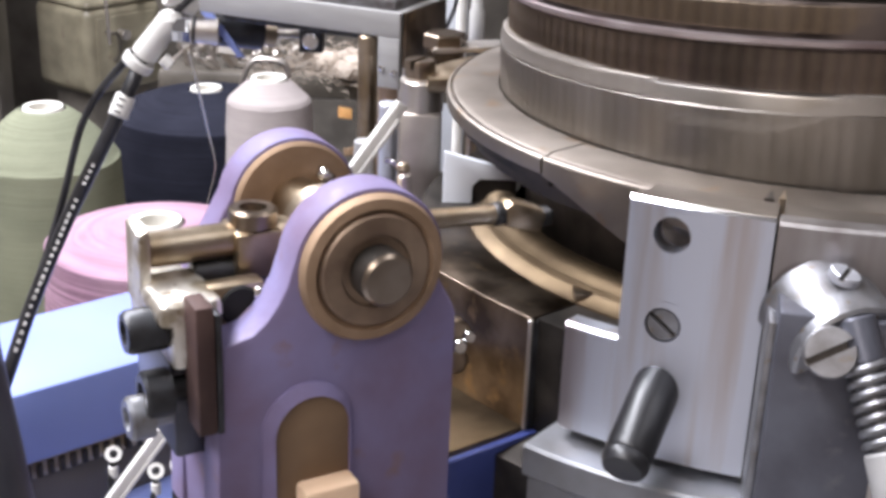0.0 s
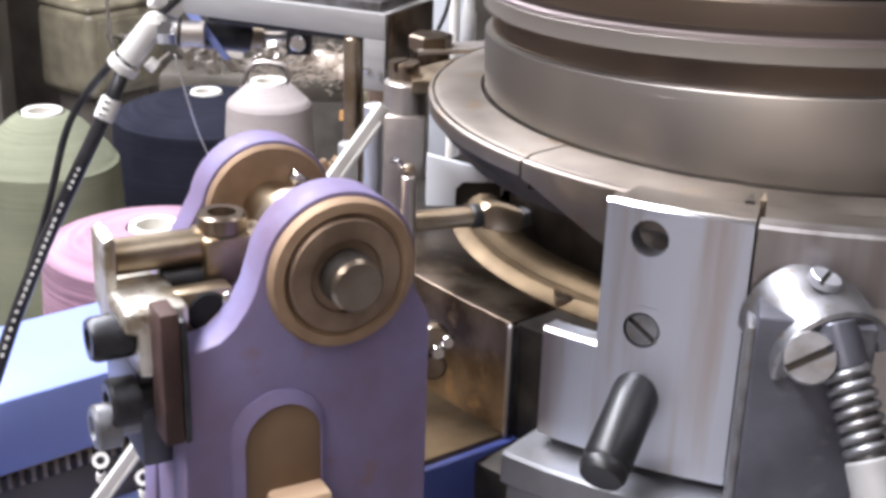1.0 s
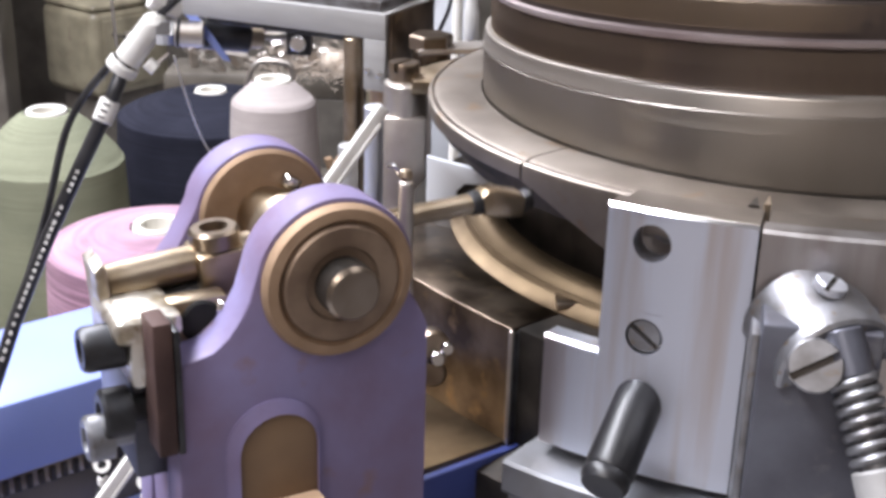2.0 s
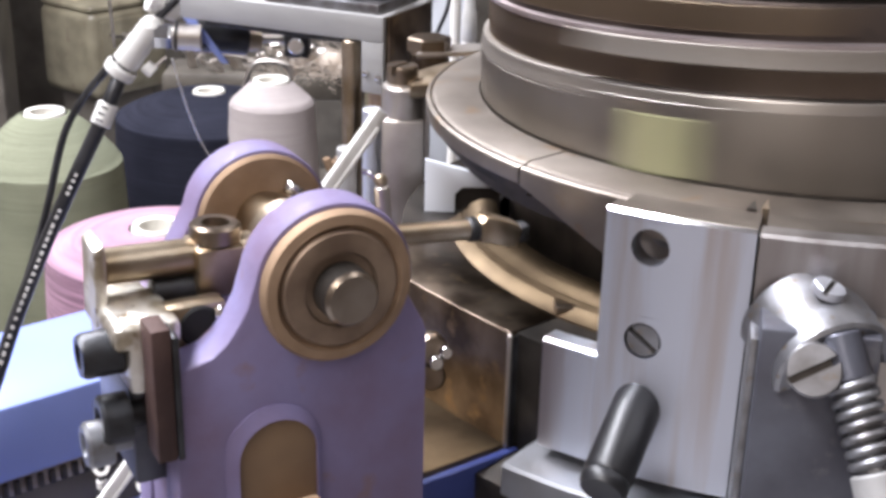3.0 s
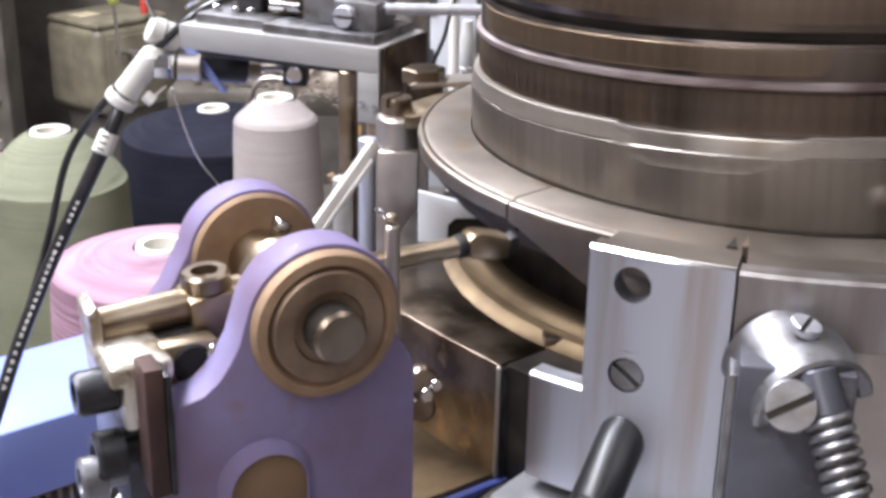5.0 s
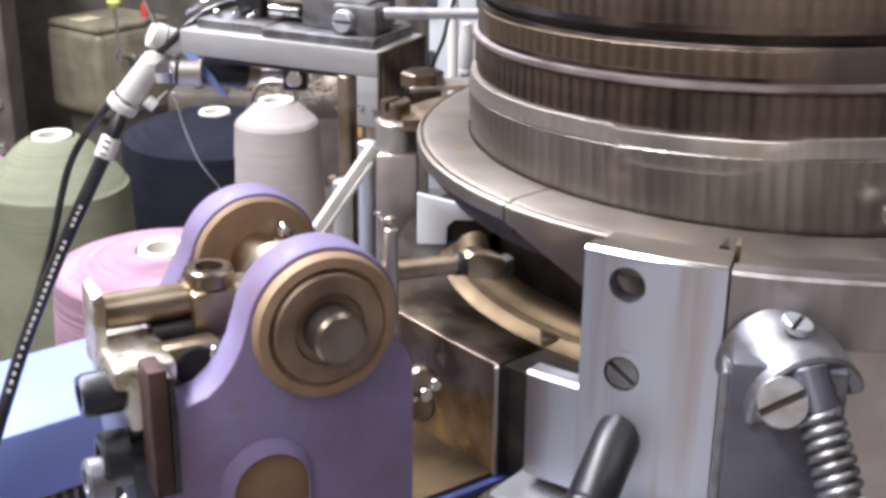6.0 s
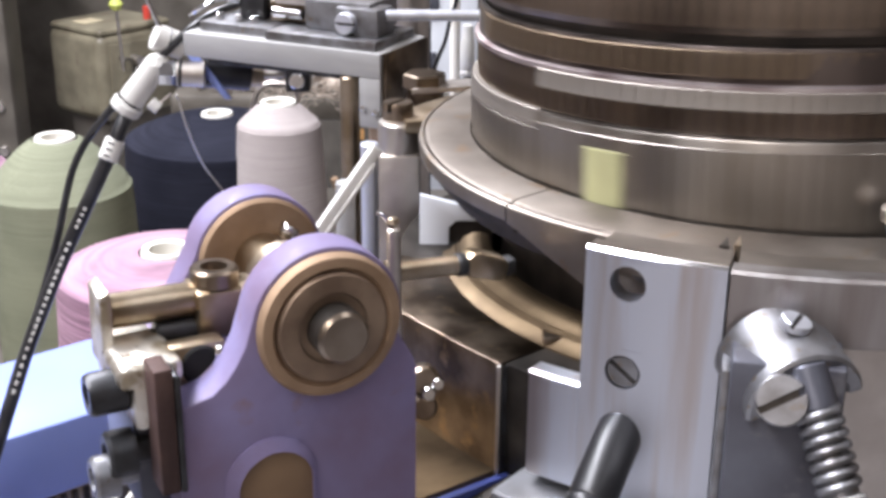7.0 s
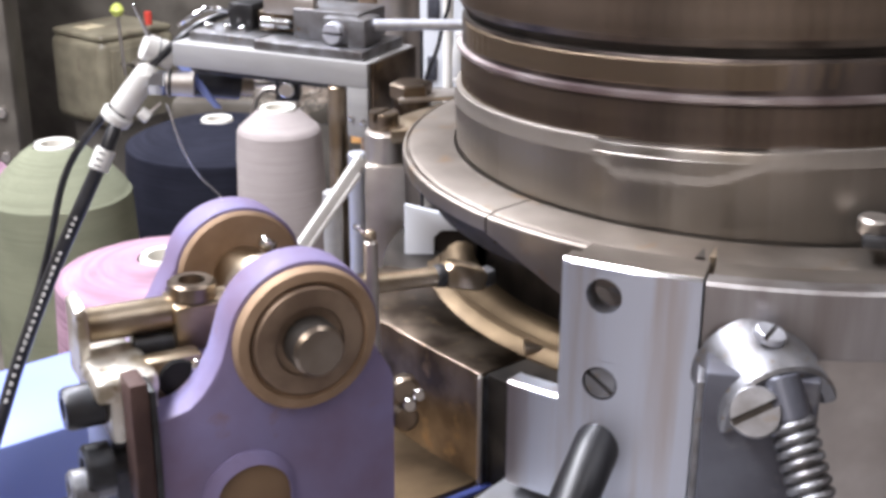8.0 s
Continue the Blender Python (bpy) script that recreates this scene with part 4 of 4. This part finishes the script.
part("angle", prism([(-0.0890, 1.0985), (-0.0855, 1.0990), (-0.0735, 1.0825), (-0.0760, 1.0825)], 0.4475, 0.4490, 0.0002), BLUE, cyl, "blue enamelled angle")
thin = thing("thin_cable", "thin black cable hanging in a slack curve", "cable")
part("cable", tube([(-0.0700, 0.4600, 1.1200), (-0.0857, 0.45, 1.1143), (-0.0981, 0.447, 1.1041), (-0.1196, 0.447, 1.0832), (-0.1356, 0.447, 1.0617), (-0.1456, 0.447, 1.0307), (-0.1530, 0.444, 1.0080), (-0.1625, 0.438, 0.9800), (-0.1690, 0.432, 0.9560), (-0.1850, 0.424, 0.9150), (-0.2200, 0.405, 0.8300)], 0.0014, 10), BLACK, thin)

# ---- blue casing ----
casing = thing("blue_casing", "pale blue enamelled machine casing with a flat top", "casing", pose(-0.1700, 0.4495, 0, 0, 0, 39.5))
part("lid", box(-0.2500, 0.1600, 0.0, 0.0690, 0.9120, 0.9450, 0.0016), BLUE, casing, "flat lid with a straight front")
part("slot_rail", box(-0.2500, 0.1500, 0.0030, 0.0600, 0.9030, 0.9116, 0.0008), OILY, casing, "oily toothed rail under the lid")
for k in range(40):
    part("rail_tooth", box(-0.10 + 0.005 * k, -0.0975 + 0.005 * k, 0.0016, 0.0032, 0.9036, 0.9100, 0.0003), DARK, casing)
# Black box fills the gap and paints its shade.
part("lower_gap", box(-0.2500, 0.1500, 0.0060, 0.0600, 0.8800, 0.9028, 0.0008), BLACKIRON, casing, "dark filler for the gap's shade")
part("lower_front", box(-0.2500, 0.1600, -0.0200, 0.0650, 0.7800, 0.8798, 0.002), BLUE, casing, "blue lower casing")
for x, y, z in ((-0.1263, 0.42, 0.9369), (-0.1105, 0.42, 0.9300), (-0.1019, 0.42, 0.9330)):
    plug = thing("white_plug", "small white cable plug on a black lead", "plug", pose(x, y, z), "white plugs under the bracket")
    part("ring", turn([(0.0016, -0.0012), (0.0030, -0.0012), (0.0032, 0.0010), (0.0016, 0.0010), (0.0016, -0.0012)], 20, pose(0, 0, 0, 50, 20, 0)), WHITEP, plug)
    part("sleeve", rod((0, -0.001, -0.0045), (0, -0.001, -0.0095), 0.0019, 14), WHITEP, plug, "white sleeve")
    part("lead", tube([(0, 0, 0.001), (0, -0.001, -0.006), (-0.001, -0.002, -0.014), (0.004, 0.004, -0.035), (0.006, 0.02, -0.05)], 0.0013, 8), BLACK, plug, "black lead")

near_post = thing("near_post", "dark round steel post close to the camera", "post")
part("post", tube([(-0.0670, 0.145, 0.0), (-0.0670, 0.145, 0.6), (-0.0672, 0.145, 1.02), (-0.0700, 0.145, 1.06), (-0.0742, 0.145, 1.095), (-0.0785, 0.145, 1.135), (-0.0800, 0.145, 1.150)], 0.0110, 28), ARMGREY, near_post)

# ---- yarn cones ----


def cone(x, y, z, r0, r1, h, shoulder, material, label, tube_r=0.021, tilt=(0, 0), dome=1.5):
    t = thing("yarn_cone", label, "yarn cone", pose(x, y, z - h, tilt[0], tilt[1], 0), "yarn cones on the creel shelf")
    prof = [(0, 0), (r0 * 0.97, 0), (r0, 0.006)]
    for k in range(1, 13):
        s = k / 12
        prof.append((r0 + (r1 - r0) * s + 0.002 * math.sin(math.pi * s), 0.006 + (h - shoulder - 0.010) * s))
    prof += [(r1, h - shoulder - 0.0030), (r1 - 0.0006, h - shoulder - 0.0008), (r1 - 0.0018, h - shoulder)]
    for k in range(1, 13):
        s = 1 - k / 12
        prof.append((tube_r * 1.1 + (r1 - tube_r * 1.1) * s, h - shoulder * s ** dome ))
    part("winding", turn(prof, 72), material, t)
    part("card_tube", turn([(tube_r * 0.7, h - 0.06), (tube_r * 0.72, h + 0.002), (tube_r * 0.95, h + 0.003), (tube_r * 1.02, h), (tube_r, h - 0.012)], 36), CARD, t, "white card tube end")
    return t


cone(-0.4680, 1.470, 0.770, 0.089, 0.086, 0.30, 0.058, Y_OLIVE, "olive green yarn cone with a domed top", 0.024, dome=1.35)
cone(-0.3227, 1.740, 0.728, 0.137, 0.129, 0.30, 0.030, Y_NAVY, "big dark navy yarn cone with a flat top", 0.022, dome=1.7)
cone(-0.2226, 1.640, 0.771, 0.066, 0.0555, 0.30, 0.027, Y_GREY, "slim pale grey yarn cone", 0.024, dome=1.0)
cone(-0.2621, 1.120, 0.764, 0.108, 0.103, 0.25, 0.016, Y_PINK, "mauve pink yarn cone with a flat wound top", 0.024)
cone(-0.6690, 1.640, 0.705, 0.085, 0.080, 0.235, 0.030, Y_PINK, "mauve pink yarn cone behind the olive one", 0.020)
shelf = structure("creel_shelf", box(-1.2, 0.4, 0.95, 2.2, 0.42, 0.468, 0.004), BLACKIRON, "dark metal creel shelf carrying yarn cones", "shelf")
for x, y in ((-1.18, 0.97), (0.34, 0.97), (-1.18, 2.14), (0.34, 2.14)):
    part("leg", box(x, x + 0.04, y, y + 0.04, 0.0, 0.4196, 0.003), BLACKIRON, shelf)

yarn_end = thing("yarn_thread", "loose pale yarn thread rising from the cones", "thread")
part("thread", tube([(-0.0985, 0.4550, 1.0850), (-0.1100, 0.55, 1.030), (-0.2200, 1.20, 0.790), (-0.2600, 1.36, 0.690)], 0.0004, 6), CARD, yarn_end)

hook = thing("thread_hook", "bent steel thread guide over the slim cone", "thread guide")
part("hook", tube([(-0.2798, 1.8, 0.7282), (-0.2720, 1.8, 0.7480), (-0.2566, 1.8, 0.7579), (-0.2244, 1.8, 0.7549), (-0.2148, 1.8, 0.7388), (-0.2200, 1.8, 0.7250), (-0.2289, 1.8, 0.66)], 0.0042, 10), STEEL, hook)
part("stem", tube([(-0.2798, 1.8, 0.7282), (-0.2850, 1.8, 0.69), (-0.2850, 1.8, 0.468)], 0.004, 8), STEEL, hook)
tag = thing("orange_card", "small orange card tag on the far rail", "tag")
part("card", moved(box(-0.012, 0.014, -0.001, 0.001, -0.010, 0.010, 0.0004), pose(-0.1640, 2.2350, 0.560, -30, 12, 20)), ORANGE, tag)
clutter = thing("spare_parts", "heap of small dusty metal parts on the shelf", "parts", kind="stuff")
random.seed(21)
bits = []
for k in range(60):
    m = pose(random.uniform(-0.19, -0.06), random.uniform(1.85, 2.1), 0.470 + random.uniform(0.005, 0.07), random.uniform(0, 90), random.uniform(0, 90), random.uniform(0, 90))
    w = random.uniform(0.006, 0.018)
    bits.append(moved(box(-w, w, -w * 0.5, w * 0.5, -w * 0.7, w * 0.7, 0.001, 1), m) if k % 2 else moved(turn([(0, 0), (w * 0.6, 0), (w * 0.6, w * 1.5), (0, w * 1.5)], 10), m))
part("heap", join(*bits), BRONZE, clutter)

# ---- far machines ----
motor = thing("motor_housing", "grey-green enamelled motor housing with rounded edges", "machine", pose(-0.7930, 2.8800, 0.0, 0, 0, 52))
part("housing", box(0.0, 0.2230, 0.0, 0.2000, 0.3900, 0.5950, 0.024, 5), GREENBOX, motor)
part("top_cover", box(0.0050, 0.2180, 0.0050, 0.1950, 0.5900, 0.6080, 0.012, 3), GREENBOX, motor, "raised lid")
part("stand", box(0.03, 0.19, 0.03, 0.17, 0.0, 0.3910, 0.004), BLACKIRON, motor, "black stand under the housing")
part("side_plate", box(0.0250, 0.1980, -0.0050, 0.0030, 0.4150, 0.5720, 0.004), GREENBOX, motor)
part("label_plate", box(0.0300, 0.0850, 0.0900, 0.1400, 0.6080, 0.6100, 0.001), LABELPLATE, motor, "yellowed label plate")
part("hose_port", rod((0.0900, -0.0300, 0.5300), (0.0900, 0.0, 0.5300), 0.012, 18), STEEL, motor)
part("pipe", tube([(0.0500, -0.006, 0.540), (0.0500, -0.020, 0.540), (0.0700, -0.024, 0.530), (0.0720, -0.022, 0.490), (0.0700, -0.006, 0.470)], 0.004, 10), BLACKIRON, motor, "bent black pipe")
part("ball_lever", rod((0.0188, -0.0566, 0.5232), (0.0151, -0.0518, 0.6735), 0.004, 12), STEEL, motor)
part("ball_knob", turn([(0, -0.016), (0.010, -0.012), (0.016, 0), (0.010, 0.012), (0, 0.016)], 20, pose(0.0151, -0.0518, 0.6735)), YELLOWISH, motor, "lime ball knob")
part("red_cap", rod((0.1341, -0.0093, 0.6177), (0.1341, -0.0093, 0.6477), 0.009, 16), RED, motor, "red cap")

frame_l = thing("black_stand", "black painted steel machine stand with bolts", "machine stand")
part("upright", box(-1.6, -0.94, 2.70, 2.80, 0.0, 1.6, 0.01), BLACKIRON, frame_l)
part("beam", box(-1.8, 0.6, 3.30, 3.36, 0.0, 1.4, 0.01), BLACKIRON, frame_l)
for z in (0.46, 0.56):
    part("bolt", hexagon(0.012, 0.012, pose(-0.97, 2.70, z - 0.08, 90, 0, 0)), STEEL, frame_l)
cabinet = thing("control_cabinet", "white painted control cabinet in the distance", "cabinet")
part("body", box(-0.0600, 0.0600, 2.60, 2.90, 0.02, 1.10, 0.006), LAMP_WHITE, cabinet)
part("screen", box(-0.0450, -0.0250, 2.594, 2.602, 0.58, 0.63, 0.002), ARMGREY, cabinet, "small dark screen")
part("slot", box(-0.0450, -0.0200, 2.594, 2.602, 0.70, 0.76, 0.002), ARMGREY, cabinet, "dark slot")
valve = thing("hanging_valve", "white plastic valve body standing on the far arm beside the cylinder", "valve", pose(0.0104, 0.6, 1.0500))
part("body", turn([(0, 0.0085), (0.0032, 0.0087), (0.0036, 0.0096), (0.0036, 0.0108), (0.0031, 0.0114), (0.0035, 0.0124), (0.0035, 0.0250), (0.0029, 0.0262), (0.0024, 0.0330), (0, 0.0335)], 28), WHITEP, valve)
part("collar", rod((0, 0, 0.0030), (0, 0, 0.0086), 0.0020, 20), BLACKSTEEL, valve, "black collar")
part("stem", rod((0, 0, -1.0498), (0, 0, 0.0031), 0.0026, 16), OILY, valve)
pole = thing("cream_pole", "slim cream painted pole before the white cabinet", "pole")
part("pole", rod((0.0046, 0.66, 0.0), (0.0046, 0.66, 1.5), 0.0026, 20), CARD, pole)
side_cable = thing("slack_cable", "black cable hanging in a slack curve before the cabinet", "cable")
part("cable", tube([(-0.0120, 0.5290, 1.1500), (0.0030, 0.575, 1.1300), (0.0052, 0.595, 1.1000), (0.0019, 0.6, 1.0857), (-0.0005, 0.6, 1.0750), (-0.0056, 0.6, 1.0614), (-0.0080, 0.6, 1.0450), (-0.0080, 0.6, 1.0000), (-0.0080, 0.6, 0.002)], 0.0010, 8), BLACK, side_cable)
lint = thing("lint_pile", "tangled grey-brown lint on the far machine", "lint", kind="stuff")
bm = bmesh.new()
random.seed(9)
for k in range(1800):
    x, y, z = min(-0.085, max(-0.33, random.gauss(-0.18, 0.07))), random.gauss(2.25, 0.05), random.gauss(0.648, 0.014)
    a, b2 = random.uniform(0, 6.3), random.uniform(-0.5, 0.5)
    L, w = random.uniform(0.006, 0.018), random.uniform(0.0006, 0.0018)
    dx, dy, dz = math.cos(a) * L, math.sin(a) * L, b2 * L
    v = [bm.verts.new((x, y, z)), bm.verts.new((x + dx, y + dy, z + dz)), bm.verts.new((x + dx, y + dy, z + dz + w)), bm.verts.new((x, y, z + w)), bm.verts.new((x, y + w, z))]
    bm.faces.new(v[:4])
    bm.faces.new((v[0], v[1], v[4]))
part("fluff", bm, LINT, lint, smooth=False)
clumps = []
for k in range(70):
    x, y = min(-0.085, random.gauss(-0.125, 0.032)), random.gauss(2.25, 0.03)
    r = random.uniform(0.009, 0.020)
    blob = bmesh.new()
    bmesh.ops.create_icosphere(blob, subdivisions=2, radius=r)
    for v in blob.verts:
        v.co = Vector((v.co.x * 1.3, v.co.y, v.co.z * 0.8)) * random.uniform(0.86, 1.12)
    clumps.append(moved(blob, pose(x, y, 0.640 + random.uniform(-0.004, 0.016), 0, 0, random.uniform(0, 180))))
part("clumps", join(*clumps), LINT, lint, "soft cream clumps of lint")
rail = thing("machine_rail", "dark steel rail strewn with lint across the far machine", "rail")
part("rail", box(-0.50, 0.15, 2.24, 2.36, 0.580, 0.626, 0.01), BLACKIRON, rail)
part("leg", box(-0.1350, -0.0950, 2.202, 2.24, 0.0, 0.62, 0.004), GREENBOX, rail)
part("leg", box(-0.4700, -0.4300, 2.25, 2.29, 0.0, 0.59, 0.004), GREENBOX, rail)

fittings = thing("steel_fittings", "small steel fittings and dusty parts lying on the far rail", "fittings", kind="stuff")
random.seed(33)
bits = []
for k in range(46):
    m = pose(random.uniform(-0.46, -0.20), random.uniform(2.25, 2.34), 0.628 + random.uniform(0.004, 0.030), random.uniform(0, 90), random.uniform(0, 90), random.uniform(0, 90))
    w = random.uniform(0.005, 0.016)
    bits.append(moved(box(-w * 1.6, w * 1.6, -w * 0.5, w * 0.5, -w * 0.6, w * 0.6, 0.001, 1), m) if k % 3 else moved(turn([(0, 0), (w * 0.5, 0), (w * 0.5, w * 2.4), (w * 0.3, w * 2.6), (0, w * 2.6)], 12), m))
part("heap", join(*bits), STEEL, fittings)


def motions():
    """The cylinder swings to and fro and then turns steadily; the lever rocks and then rests."""

    def turned(t):
        if t < 5.8:
            early = 0.03 * max(0.0, 1 - t / 0.2)
            return -215 + 182 * (1 - math.cos(math.pi * (t + early - 0.8) / 0.41667))
        u = t - 5.8
        return -215 + 279 * (u * u / 0.62 if u < 0.31 else u - 0.155)

    def sunk(deg):
        """How far the fixed cam pulls a needle butt down at an angle round the bed."""
        d = (deg + 180) % 360 - 180
        if d <= -129 or d >= -100:
            return 0.0
        return 0.0042 * min(1.0, (d + 129) / 4.5, (-100 - d) / 9.0)

    times = [0.05 * k for k in range(161)]
    walk(drum, [(t, pose(CX, CY, 1.1, -1.6, -2.0, 0) @ pose(0, 0, 0, 0, 0, turned(t))) for t in times])

    def lifted(t):
        """The later half of the butts rides high under the rim until it drops."""
        return 1.0 - min(1.0, max(0.0, (t - 7.27) / 0.1))

    def pushed(deg):
        """How far the fixed cam pushes an upper jack out of its slot at an angle round the bed."""
        d = (deg + 180) % 360 - 180
        if d < -172 or d > -98:
            return 0.0
        return 0.0011 * min(1.0, (d + 172) / 8.0, (-98 - d) / 6.0)

    for ob, a in jacks:
        rows = []
        for t in times:
            q = shapes["jack"][1] + pushed(a + turned(t))
            rows.append((t, pose(q * math.cos(radians(a)), q * math.sin(radians(a)), 0, 0, 0, a)))
        walk(ob, rows)
    r = shapes["needle_butt"][1]
    for ob, a, early in butts:
        rows = []
        for t in times:
            up = 0.0 if early else lifted(t)
            rows.append((t, pose(r * math.cos(radians(a)), r * math.sin(radians(a)), 0.0094 * up - (1 - up) * sunk(a + turned(t)), 0, 0, a)))
        walk(ob, rows)
    swing = ((0, -1), (0.1, -3), (0.2, -2.5), (0.3, 3.5), (0.4, 6), (0.5, -2), (0.6, -0.5), (0.7, 1), (0.8, 5.5), (0.9, -3), (1.0, -0.5), (1.1, -2), (1.2, 5), (1.3, 5.5), (1.4, 1), (1.5, 0.5),
             (1.63, 6), (1.75, -2), (1.9, -1), (2.03, 6), (2.15, -2.5), (2.3, -1), (2.43, 6), (2.55, -2), (2.7, 2), (2.8, 6), (2.9, 5), (3.0, -2), (3.1, 1), (3.2, 3.5), (3.3, 6), (3.4, -2), (3.5, -2), (3.6, -1), (3.7, 5.5),
             (3.8, 6), (3.9, -1.5), (4.0, 0), (4.1, 6), (4.2, 1), (4.3, -2), (4.4, 1), (4.5, 5.5), (4.65, 6), (4.8, -2), (4.93, 1), (5.05, 6), (5.2, -2), (5.35, 1), (5.47, 6), (5.62, -2), (5.8, -1.2), (6.4, -1.0), (7.2, -1.4), (8.0, -1.2))
    nod = ((0, -7), (0.06, -3), (0.1, 0), (0.84, 0), (0.9, -6), (0.96, 0), (2.94, 0), (3.0, -5), (3.06, 0), (8.0, 0))
    walk(guide, [(t, pose(-0.0087, 0.2240, 1.0700, 0, a, 0)) for t, a in nod])
    walk(lever, [(t, BC @ pose(0, 0, 0, 0, -a, 0)) for t, a in swing])


motions()
